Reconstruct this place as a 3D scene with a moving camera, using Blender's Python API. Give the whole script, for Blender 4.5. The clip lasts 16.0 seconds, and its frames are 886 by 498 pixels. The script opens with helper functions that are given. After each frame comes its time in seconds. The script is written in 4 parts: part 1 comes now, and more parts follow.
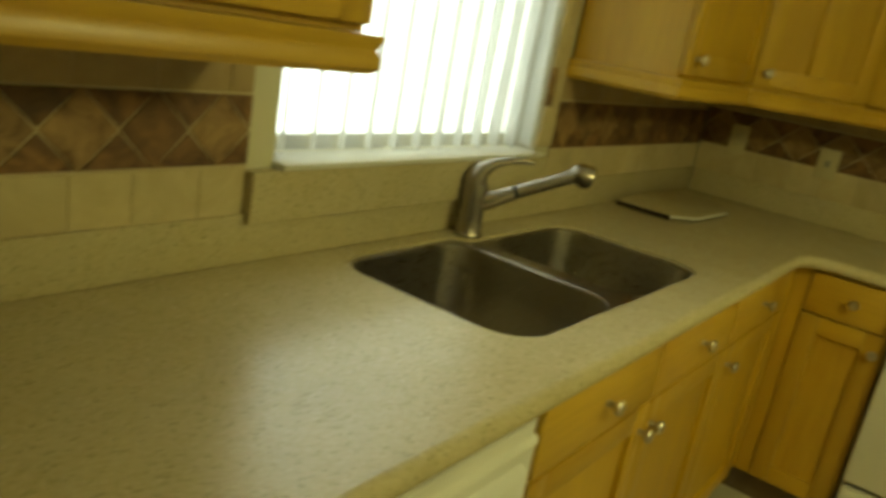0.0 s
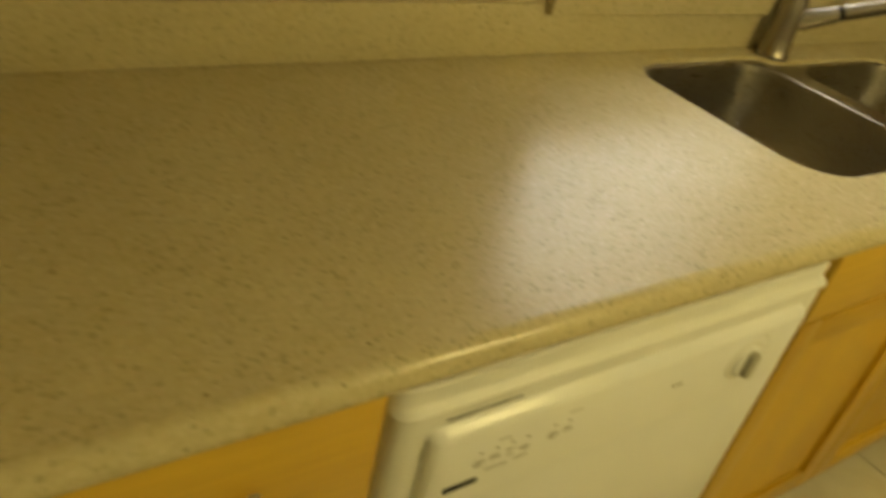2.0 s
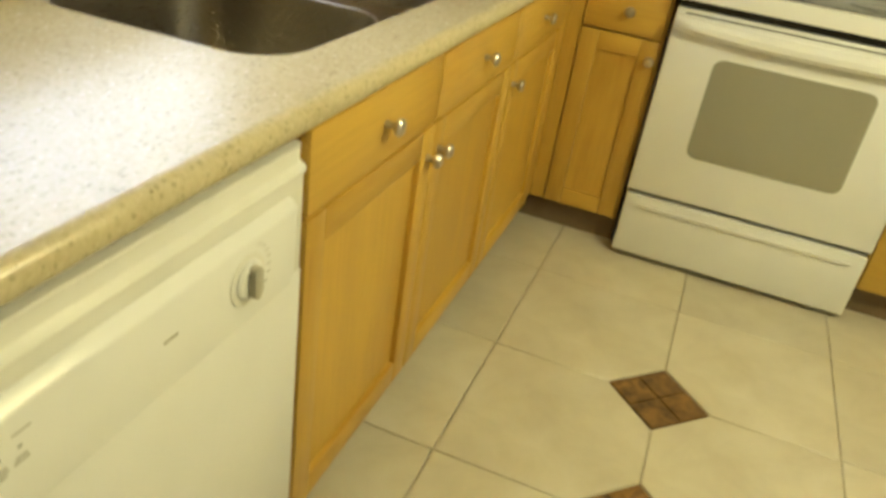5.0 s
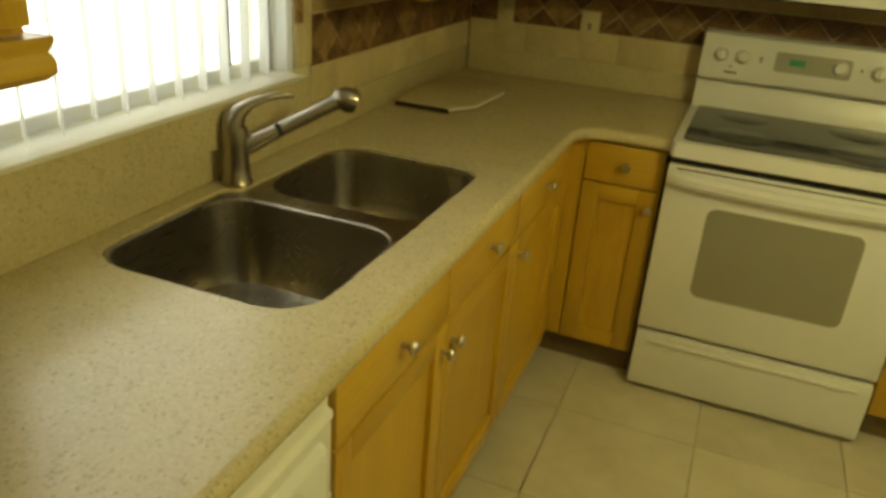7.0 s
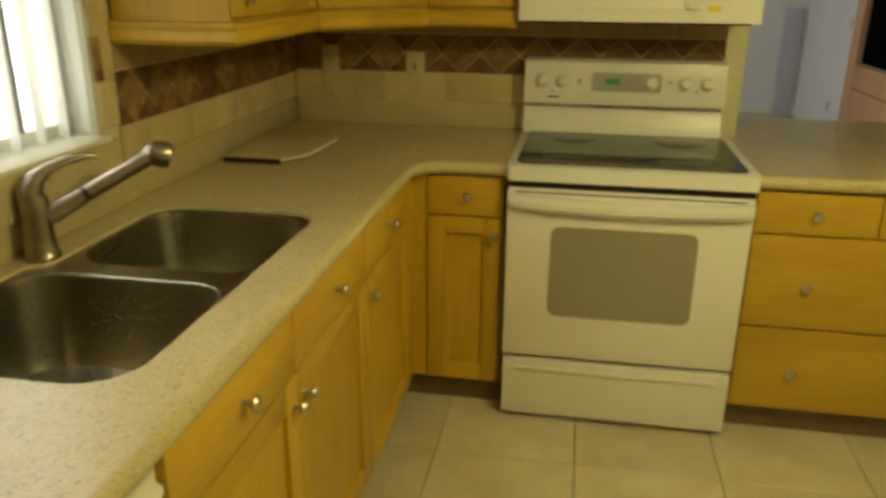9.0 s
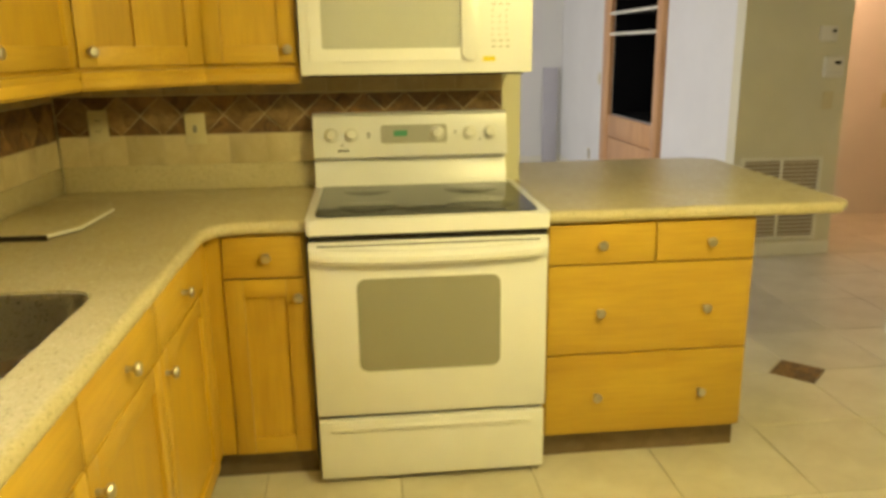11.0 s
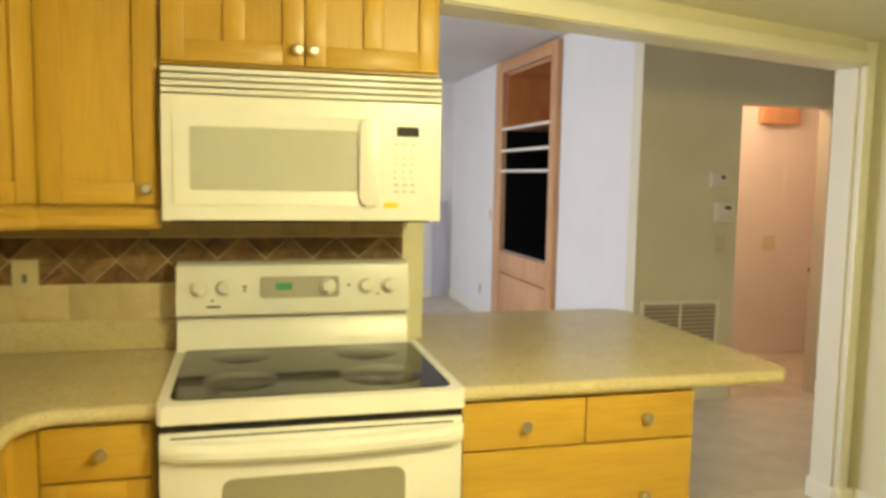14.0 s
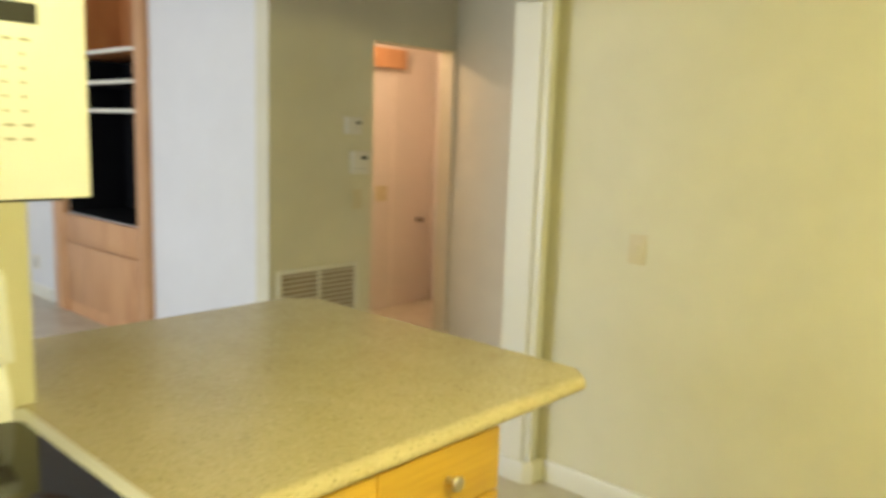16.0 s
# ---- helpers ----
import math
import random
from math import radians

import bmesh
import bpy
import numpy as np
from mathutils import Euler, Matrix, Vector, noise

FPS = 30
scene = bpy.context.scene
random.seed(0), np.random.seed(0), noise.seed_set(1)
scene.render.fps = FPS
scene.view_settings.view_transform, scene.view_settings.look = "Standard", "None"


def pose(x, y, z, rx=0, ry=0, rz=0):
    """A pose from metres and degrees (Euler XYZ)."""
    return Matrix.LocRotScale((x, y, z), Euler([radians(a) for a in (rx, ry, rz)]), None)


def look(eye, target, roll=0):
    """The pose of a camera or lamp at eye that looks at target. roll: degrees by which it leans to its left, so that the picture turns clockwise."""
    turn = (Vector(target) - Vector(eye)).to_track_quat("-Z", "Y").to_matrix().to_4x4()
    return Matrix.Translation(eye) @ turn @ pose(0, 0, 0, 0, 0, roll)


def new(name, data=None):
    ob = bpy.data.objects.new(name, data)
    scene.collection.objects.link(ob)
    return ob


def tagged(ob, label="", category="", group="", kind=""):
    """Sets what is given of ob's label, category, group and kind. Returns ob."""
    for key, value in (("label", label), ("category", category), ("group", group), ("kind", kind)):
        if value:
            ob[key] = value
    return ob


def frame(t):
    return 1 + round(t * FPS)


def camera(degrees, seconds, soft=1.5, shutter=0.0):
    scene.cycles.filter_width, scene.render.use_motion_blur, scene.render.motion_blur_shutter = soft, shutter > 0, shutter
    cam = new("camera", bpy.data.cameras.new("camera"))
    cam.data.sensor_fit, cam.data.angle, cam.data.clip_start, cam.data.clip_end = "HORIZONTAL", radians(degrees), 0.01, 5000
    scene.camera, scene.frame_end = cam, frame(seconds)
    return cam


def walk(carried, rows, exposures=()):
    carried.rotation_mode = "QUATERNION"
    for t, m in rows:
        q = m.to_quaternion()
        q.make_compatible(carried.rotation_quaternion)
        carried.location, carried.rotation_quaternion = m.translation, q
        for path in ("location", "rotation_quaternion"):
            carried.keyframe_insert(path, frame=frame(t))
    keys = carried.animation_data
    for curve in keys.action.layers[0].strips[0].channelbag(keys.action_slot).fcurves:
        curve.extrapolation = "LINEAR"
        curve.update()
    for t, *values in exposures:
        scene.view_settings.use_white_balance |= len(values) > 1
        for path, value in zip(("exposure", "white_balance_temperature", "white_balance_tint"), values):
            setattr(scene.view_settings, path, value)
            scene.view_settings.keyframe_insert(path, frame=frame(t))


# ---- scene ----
cam = camera(60.0, 16.0, soft=3.4, shutter=0.5)
PATH = [
    (0, (1.103, -3.267, 1.412), (-0.004, -1.699, 0.852), 10.3),
    (0.5, (1.033, -3.326, 1.4), (-0.245, -1.967, 0.679), 11.3),
    (1, (1.077, -3.39, 1.431), (-0.358, -2.372, 0.479), 9.4),
    (1.5, (1.081, -3.42, 1.448), (-0.339, -2.53, 0.357), 9.7),
    (2, (1.051, -3.335, 1.371), (-0.24, -2.269, 0.277), 13.2),
    (2.5, (1.049, -3.311, 1.262), (-0.033, -2.027, 0.176), 16.0),
    (3, (1.056, -3.259, 1.21), (0.202, -1.903, 0.013), 16.3),
    (3.5, (1.091, -3.229, 1.203), (0.346, -1.794, 0.025), 14.3),
    (4, (1.096, -3.165, 1.214), (0.478, -1.64, 0.077), 12.9),
    (4.5, (1.09, -3.117, 1.231), (0.568, -1.509, 0.162), 11.5),
    (5, (1.109, -3.103, 1.257), (0.597, -1.442, 0.269), 8.9),
    (5.2, (1.101, -3.1, 1.291), (0.588, -1.43, 0.316), 7.9),
    (7.3, (1.126, -3.135, 1.564), (0.495, -1.415, 0.762), 4.2),
    (7.5, (1.123, -3.127, 1.557), (0.509, -1.395, 0.768), 3.9),
    (8, (1.107, -3.093, 1.533), (0.572, -1.321, 0.776), 3.3),
    (8.5, (1.14, -3.086, 1.509), (0.695, -1.269, 0.802), 1.7),
    (9, (1.175, -3.07, 1.486), (0.846, -1.215, 0.817), 0.4),
    (9.5, (1.197, -3.046, 1.476), (0.996, -1.165, 0.826), -0.0),
    (10, (1.194, -3.025, 1.447), (1.146, -1.125, 0.825), -0.3),
    (10.2, (1.183, -3.019, 1.431), (1.2, -1.113, 0.824), -0.6),
    (12.3, (1.134, -3.014, 1.439), (1.459, -1.06, 1.16), 0.6),
    (12.5, (1.139, -2.991, 1.455), (1.482, -1.036, 1.207), 0.8),
    (13, (1.135, -2.945, 1.478), (1.548, -0.999, 1.265), 0.9),
    (13.5, (1.156, -2.821, 1.48), (1.599, -0.881, 1.28), 0.9),
    (14, (1.166, -2.581, 1.482), (1.666, -0.654, 1.292), 1.0),
    (14.5, (1.163, -2.329, 1.469), (1.803, -0.442, 1.29), 1.2),
    (15, (1.156, -2.08, 1.496), (2.005, -0.284, 1.265), 2.2),
    (15.5, (1.173, -1.82, 1.465), (2.293, -0.186, 1.195), 2.0),
    (16, (1.233, -1.553, 1.461), (2.693, -0.22, 1.163), 1.9),
]
EXPOSURES = [(0.0, -0.74, 7400, -17), (0.5, -0.76, 7300, -15), (1.5, -0.42, 7900, -4), (2.0, -0.24, 7700, 3), (2.5, 0.10, 6050, 5), (3.0, 0.30, 5850, 8), (5.2, 0.40, 5750, 9), (7.3, -0.64, 7700, -7), (9.0, -0.39, 7600, -2), (10.2, 0.21, 7600, 2), (12.3, 0.95, 6950, 3), (13.0, 0.78, 7150, 5), (14.0, 0.8, 6650, 5), (15.0, 0.7, 6500, 3), (16.0, 0.85, 6450, -2)]
walk(cam, [(t, look(eye, target, roll)) for t, eye, target, roll in PATH], EXPOSURES)

# ---- light ----
world = bpy.data.worlds.new("sky")
scene.world = world
world.use_nodes = True
wn = world.node_tree.nodes
sky = wn.new("ShaderNodeTexSky")
sky.sky_type = "NISHITA"
sky.sun_disc = False
sky.sun_elevation, sky.sun_rotation = radians(48), radians(200)
world.node_tree.links.new(sky.outputs[0], wn["Background"].inputs[0])
wn["Background"].inputs[1].default_value = 0.12
sun = new("sun", bpy.data.lights.new("sun", "SUN"))
sun.data.energy, sun.data.angle, sun.data.color = 2.5, radians(0.5), (1.0, 0.95, 0.88)
sun.matrix_world = look((0, 0, 30), (16, 14, 5))


def area(name, eye, target, w, h, watts, colour):
    lamp = new(name, bpy.data.lights.new(name, "AREA"))
    lamp.data.shape, lamp.data.size, lamp.data.size_y = "RECTANGLE", w, h
    lamp.data.energy, lamp.data.color = watts, colour
    lamp.matrix_world = look(eye, target)
    return lamp


area("kitchen_window_daylight", (-0.175, -1.829, 1.575), (2, -1.829, 1.50), 1.02, 1.02, 17.5, (0.94, 0.95, 1.0))
area("family_room_window_daylight", (-2.04, 2.75, 1.4), (2, 2.75, 1.3), 2.6, 1.9, 84, (0.85, 0.825, 1.0))

tube_light = new("kitchen_ceiling_tube", bpy.data.lights.new("kitchen_ceiling_tube", "POINT"))
tube_light.data.energy, tube_light.data.color, tube_light.data.shadow_soft_size = 46, (1.0, 0.86, 0.40), 0.10
tube_light.location = (1.98, -1.98, 1.92)

# ---- helpers for building ----
IDENT = Matrix.Identity(4)
ON_STOVE_WALL = Matrix(((1, 0, 0, 0), (0, -1, 0, 0), (0, 0, 1, 0), (0, 0, 0, 1)))   # along x, out to -y
ON_WINDOW_WALL = Matrix(((0, 1, 0, 0), (1, 0, 0, 0), (0, 0, 1, 0), (0, 0, 0, 1)))   # along y, out to +x


def box(bm, a, b, m=IDENT, bevel=0.0, seg=2):
    """A box between the corners a and b, in the axes of m."""
    lo, hi = [min(p, q) for p, q in zip(a, b)], [max(p, q) for p, q in zip(a, b)]
    vs = [bm.verts.new(m @ Vector((x, y, z))) for x in (lo[0], hi[0]) for y in (lo[1], hi[1]) for z in (lo[2], hi[2])]
    fs = [bm.faces.new([vs[i] for i in q]) for q in ((0, 1, 3, 2), (4, 6, 7, 5), (0, 4, 5, 1), (2, 3, 7, 6), (0, 2, 6, 4), (1, 5, 7, 3))]
    if bevel:
        es = list({e for f in fs for e in f.edges})
        bmesh.ops.bevel(bm, geom=es, offset=bevel, segments=seg, profile=0.5, affect="EDGES")
    return bm


def rounded(cx, cy, w, h, r, n=6):
    """The outline of a rounded rectangle."""
    out = []
    for sx, sy, a0 in ((1, 1, 0), (-1, 1, 90), (-1, -1, 180), (1, -1, 270)):
        for i in range(n + 1):
            a = radians(a0 + 90 * i / n)
            out.append((cx + sx * (w / 2 - r) + r * math.cos(a), cy + sy * (h / 2 - r) + r * math.sin(a)))
    return out


def prism(bm, outline, z0, z1, m=IDENT, bevel=0.0):
    """A flat outline raised from z0 to z1 in the axes of m."""
    low = [bm.verts.new(m @ Vector((x, y, z0))) for x, y in outline]
    top = [bm.verts.new(m @ Vector((x, y, z1))) for x, y in outline]
    n = len(outline)
    caps = [bm.faces.new(low), bm.faces.new(top)]
    for i in range(n):
        bm.faces.new((low[i], low[(i + 1) % n], top[(i + 1) % n], top[i]))
    if bevel:
        bmesh.ops.bevel(bm, geom=list(caps[1].edges), offset=bevel, segments=2, profile=0.5, affect="EDGES")
    return bm


def lathe(bm, profile, m=IDENT, n=20):
    """A turned shape: (radius, height) pairs about the z axis of m."""
    rings = []
    for r, z in profile:
        if r < 1e-6:
            rings.append([bm.verts.new(m @ Vector((0, 0, z)))])
        else:
            rings.append([bm.verts.new(m @ Vector((r * math.cos(2 * math.pi * i / n), r * math.sin(2 * math.pi * i / n), z))) for i in range(n)])
    for a, b in zip(rings, rings[1:]):
        for i in range(n):
            j = (i + 1) % n
            q = [a[i % len(a)], a[j % len(a)], b[j % len(b)], b[i % len(b)]]
            q = list(dict.fromkeys(q))
            if len(q) > 2:
                bm.faces.new(q)
    for ring in (rings[0], rings[-1]):
        if len(ring) > 2:
            bm.faces.new(ring)
    return bm


def sweep(bm, path, profile, z=0.0, m=IDENT):
    """A closed profile of (out, up) pairs carried along a flat path, mitred; out is to the right of the way."""
    pts = [Vector(p) for p in path]
    rings = []
    for i, p in enumerate(pts):
        a = (p - pts[i - 1]).normalized() if i else None
        b = (pts[i + 1] - p).normalized() if i + 1 < len(pts) else None
        na = Vector((a.y, -a.x)) if a else None
        nb = Vector((b.y, -b.x)) if b else None
        if na and nb:
            s = (na + nb).normalized()
            s = s / max(0.3, s.dot(na))
        else:
            s = na or nb
        rings.append([bm.verts.new(m @ Vector((p.x + s.x * o, p.y + s.y * o, z + u))) for o, u in profile])
    k = len(profile)
    for r0, r1 in zip(rings, rings[1:]):
        for i in range(k):
            bm.faces.new((r0[i], r0[(i + 1) % k], r1[(i + 1) % k], r1[i]))
    bm.faces.new(rings[0])
    bm.faces.new(rings[-1])
    return bm


def tube(bm, pts, radii, n=14):
    """A round pipe through points with a radius at each."""
    pts = [Vector(p) for p in pts]
    rings = []
    for i, p in enumerate(pts):
        way = (pts[min(i + 1, len(pts) - 1)] - pts[max(i - 1, 0)]).normalized()
        side = way.cross(Vector((0, 0, 1)))
        side = side.normalized() if side.length > 1e-3 else Vector((1, 0, 0))
        up = side.cross(way)
        rings.append([bm.verts.new(p + radii[i] * (math.cos(2 * math.pi * k / n) * side + math.sin(2 * math.pi * k / n) * up)) for k in range(n)])
    for a, b in zip(rings, rings[1:]):
        for i in range(n):
            bm.faces.new((a[i], a[(i + 1) % n], b[(i + 1) % n], b[i]))
    bm.faces.new(rings[0])
    bm.faces.new(rings[-1])
    return bm


def mesh_of(bm, name, material):
    bmesh.ops.recalc_face_normals(bm, faces=bm.faces[:])
    me = bpy.data.meshes.new(name)
    bm.to_mesh(me)
    bm.free()
    me.materials.append(material)
    me.polygons.foreach_set("use_smooth", [True] * len(me.polygons))
    me.set_sharp_from_angle(angle=radians(32))
    return me


def thing(name, at, label, category, group="", kind=""):
    ob = new(name)
    ob.empty_display_size = 0.1
    ob.location = at
    return tagged(ob, label, category, group, kind)


def part(name, bm, material, parent, label=""):
    ob = new(name, mesh_of(bm, name, material))
    ob.parent = parent
    if parent.data is None:
        ob.matrix_parent_inverse = Matrix.Translation(parent.location).inverted()
    return tagged(ob, label)


def solid(name, bm, material, label, category, kind="", group=""):
    return tagged(new(name, mesh_of(bm, name, material)), label, category, group, kind)


def B():
    return bmesh.new()


def bx(a, b, m=IDENT, bevel=0.0, seg=2):
    return box(bmesh.new(), a, b, m, bevel, seg)


# ---- materials ----
def material(name, colour, rough=0.5, metal=0.0, spec=0.5, coat=0.0):
    mat = bpy.data.materials.new(name)
    mat.use_nodes = True
    b = mat.node_tree.nodes["Principled BSDF"]
    b.inputs["Base Color"].default_value = (*colour, 1)
    b.inputs["Roughness"].default_value = rough
    b.inputs["Metallic"].default_value = metal
    b.inputs["Specular IOR Level"].default_value = spec
    b.inputs["Coat Weight"].default_value = coat
    return mat


class Nodes:
    """Short hands for a material's node tree."""

    def __init__(self, mat):
        self.t = mat.node_tree
        self.b = self.t.nodes["Principled BSDF"]
        self.co = self.t.nodes.new("ShaderNodeTexCoord").outputs["Object"]

    def link(self, a, b):
        self.t.links.new(a, b)

    def mapped(self, scale, src=None):
        n = self.t.nodes.new("ShaderNodeMapping")
        n.inputs["Scale"].default_value = scale
        self.link(src or self.co, n.inputs["Vector"])
        return n.outputs[0]

    def noise(self, vec, scale, detail=3.0, rough=0.55, dist=0.0):
        n = self.t.nodes.new("ShaderNodeTexNoise")
        n.inputs["Scale"].default_value, n.inputs["Detail"].default_value = scale, detail
        n.inputs["Roughness"].default_value, n.inputs["Distortion"].default_value = rough, dist
        self.link(vec, n.inputs["Vector"])
        return n.outputs["Fac"]

    def cells(self, vec, scale, out="Distance"):
        n = self.t.nodes.new("ShaderNodeTexVoronoi")
        n.inputs["Scale"].default_value = scale
        self.link(vec, n.inputs["Vector"])
        return n.outputs[out]

    def ramp(self, fac, stops):
        n = self.t.nodes.new("ShaderNodeValToRGB")
        els = n.color_ramp.elements
        while len(els) < len(stops):
            els.new(0.5)
        for e, (p, c) in zip(els, stops):
            e.position = p
            e.color = (*c, 1) if len(c) == 3 else c
        self.link(fac, n.inputs[0])
        return n.outputs[0]

    def mix(self, fac, a, b, mode="MIX"):
        n = self.t.nodes.new("ShaderNodeMix")
        n.data_type, n.blend_type = "RGBA", mode
        for src, sock in ((fac, n.inputs[0]), (a, n.inputs[6]), (b, n.inputs[7])):
            if isinstance(src, (int, float)):
                sock.default_value = src
            elif isinstance(src, tuple):
                sock.default_value = (*src, 1)
            else:
                self.link(src, sock)
        return n.outputs[2]

    def rnd(self):
        return self.t.nodes.new("ShaderNodeObjectInfo").outputs["Random"]

    def bump(self, fac, strength, dist=0.002):
        n = self.t.nodes.new("ShaderNodeBump")
        n.inputs["Strength"].default_value, n.inputs["Distance"].default_value = strength, dist
        self.link(fac, n.inputs["Height"])
        self.link(n.outputs[0], self.b.inputs["Normal"])

    def colour(self, c):
        self.link(c, self.b.inputs["Base Color"])

    def rough(self, fac, lo, hi):
        n = self.t.nodes.new("ShaderNodeMapRange")
        n.inputs["To Min"].default_value, n.inputs["To Max"].default_value = lo, hi
        self.link(fac, n.inputs["Value"])
        self.link(n.outputs[0], self.b.inputs["Roughness"])


def wood(name, dark, light, along, rough=0.36, seed=0.0):
    """Clear-coated maple with fine grain along one axis and faint cloudy figure."""
    mat = material(name, light, rough)
    n = Nodes(mat)
    scale = [26.0, 26.0, 26.0]
    scale[along] = 1.6
    off = n.t.nodes.new("ShaderNodeVectorMath")
    off.operation = "ADD"
    comb = n.t.nodes.new("ShaderNodeCombineXYZ")
    for i in range(3):
        n.link(n.rnd(), comb.inputs[i])
    n.link(n.co, off.inputs[0])
    n.link(comb.outputs[0], off.inputs[1])
    fine = n.noise(n.mapped(scale, off.outputs[0]), 4.0, 5.0, 0.6)
    soft = [5.0, 5.0, 5.0]
    soft[along] = 1.2
    cloud = n.noise(n.mapped(soft, off.outputs[0]), 1.3, 3.0, 0.5, 0.6)
    base = n.ramp(cloud, [(0.3, dark), (0.72, light)])
    grain = n.ramp(fine, [(0.35, tuple(c * 0.80 for c in dark)), (0.6, light)])
    col = n.mix(0.22, base, grain)
    tone = n.ramp(n.rnd(), [(0.0, (0.88, 0.86, 0.82)), (1.0, (1.05, 1.04, 1.02))])
    n.colour(n.mix(1.0, col, tone, "MULTIPLY"))
    n.bump(fine, 0.05, 0.001)
    n.rough(cloud, rough - 0.05, rough + 0.09)
    return mat


M_WOOD_Z = wood("maple_upright", (0.485, 0.290, 0.042), (0.625, 0.404, 0.057), 2)
M_WOOD_X = wood("maple_along_x", (0.485, 0.290, 0.042), (0.625, 0.404, 0.057), 0)
M_WOOD_Y = wood("maple_along_y", (0.485, 0.290, 0.042), (0.625, 0.404, 0.057), 1)
M_WOOD_PINK = wood("birch_built_in", (0.50, 0.26, 0.12), (0.66, 0.39, 0.20), 2)
# top bay wood, lightened towards orange in place of light inside the bay
M_WOOD_LIT_BAY = wood("lit_bay_wood", (0.46, 0.19, 0.06), (0.60, 0.28, 0.10), 2)
M_GAP = material("dark_gap", (0.02, 0.012, 0.006), 0.8)

M_STONE = material("speckled_composite_stone", (0.46, 0.39, 0.24), 0.26, spec=0.36)
n = Nodes(M_STONE)
big = n.noise(n.co, 7.0, 4.0, 0.6)
mid = n.noise(n.co, 130.0, 3.0, 0.6)
base = n.ramp(big, [(0.3, (0.530, 0.458, 0.270)), (0.7, (0.585, 0.513, 0.325))])
base = n.mix(0.17, base, n.ramp(mid, [(0.36, (0.30, 0.23, 0.13)), (0.5, (0.51, 0.44, 0.27)), (0.64, (0.66, 0.59, 0.41))]))
warp = n.t.nodes.new("ShaderNodeVectorMath")
warp.operation = "MULTIPLY_ADD"
wob = n.t.nodes.new("ShaderNodeTexNoise")
wob.inputs["Scale"].default_value = 60.0
n.link(n.co, wob.inputs["Vector"])
n.link(wob.outputs["Color"], warp.inputs[0])
warp.inputs[1].default_value = (0.007, 0.007, 0.007)
n.link(n.co, warp.inputs[2])
blob = n.ramp(n.cells(warp.outputs[0], 150.0), [(0.36, (1, 1, 1)), (0.58, (0, 0, 0))])
tone = n.cells(warp.outputs[0], 150.0, "Color")
shade = n.ramp(tone, [(0.20, (0.05, 0.03, 0.015)), (0.27, (0.33, 0.26, 0.13)), (0.45, (0.52, 0.45, 0.275)), (0.60, (0.52, 0.45, 0.275)), (0.68, (0.60, 0.44, 0.29)), (0.80, (0.68, 0.61, 0.44))])
specked = n.mix(n.mix(1.0, blob, (0.27, 0.27, 0.27), "MULTIPLY"), base, shade)
grit = n.t.nodes.new("ShaderNodeVectorMath")
grit.operation = "ADD"
grit.inputs[1].default_value = (3.1, 1.7, 0.4)
n.link(warp.outputs[0], grit.inputs[0])
chip = n.ramp(n.cells(grit.outputs[0], 120.0), [(0.20, (1, 1, 1)), (0.34, (0, 0, 0))])
rare = n.ramp(n.cells(grit.outputs[0], 120.0, "Color"), [(0.86, (0, 0, 0)), (0.92, (0.65, 0.65, 0.65))])
n.colour(n.mix(n.mix(1.0, chip, rare, "MULTIPLY"), specked, (0.10, 0.065, 0.03)))
n.rough(mid, 0.22, 0.30)

M_WHITE = material("bisque_enamel", (0.74, 0.72, 0.60), 0.28)
n = Nodes(M_WHITE)
n.colour(n.ramp(n.noise(n.co, 5.0, 3.0), [(0.3, (0.78, 0.785, 0.78)), (0.7, (0.82, 0.825, 0.82))]))
n.rough(n.noise(n.co, 14.0, 4.0), 0.27, 0.31)
M_WHITE_FLAT = material("bisque_plastic", (0.70, 0.68, 0.56), 0.42)
n = Nodes(M_WHITE_FLAT)
n.colour(n.ramp(n.noise(n.co, 8.0, 4.0), [(0.3, (0.76, 0.755, 0.715)), (0.7, (0.80, 0.795, 0.76))]))
M_GREY_PLASTIC = material("grey_print", (0.36, 0.35, 0.30), 0.5)
M_FAINT = material("faint_grey_print", (0.50, 0.49, 0.45), 0.5)
M_DIAL = material("grey_dial_grip", (0.42, 0.40, 0.32), 0.4)
M_DARK_PLASTIC = material("dark_plastic", (0.018, 0.017, 0.016), 0.5, spec=0.25)
M_WARM_GREY = material("oven_window_glass", (0.30, 0.285, 0.22), 0.08, spec=0.5)
M_MW_WINDOW = material("microwave_window", (0.42, 0.41, 0.34), 0.12)
n = Nodes(M_MW_WINDOW)
n.colour(n.mix(n.ramp(n.cells(n.co, 420.0), [(0.25, (1, 1, 1)), (0.4, (0, 0, 0))]), (0.52, 0.53, 0.49), (0.40, 0.42, 0.39)))
M_BLACK_GLASS = material("black_ceramic_glass", (0.010, 0.010, 0.010), 0.07, spec=0.36)
# burner zones; their darker tone also stands for dark reflections on the glass
M_BURNER = material("burner_dark_reflection", (0.005, 0.005, 0.005), 0.16, spec=0.24)
M_STEEL = material("brushed_steel", (0.58, 0.56, 0.52), 0.3, 1.0)
n = Nodes(M_STEEL)
n.rough(n.noise(n.mapped((3, 60, 60)), 6.0, 4.0), 0.24, 0.4)
M_SINK = material("dull_sink_steel", (0.34, 0.31, 0.26), 0.3, 1.0)
n = Nodes(M_SINK)
n.rough(n.noise(n.mapped((40, 3, 40)), 6.0, 4.0), 0.22, 0.36)
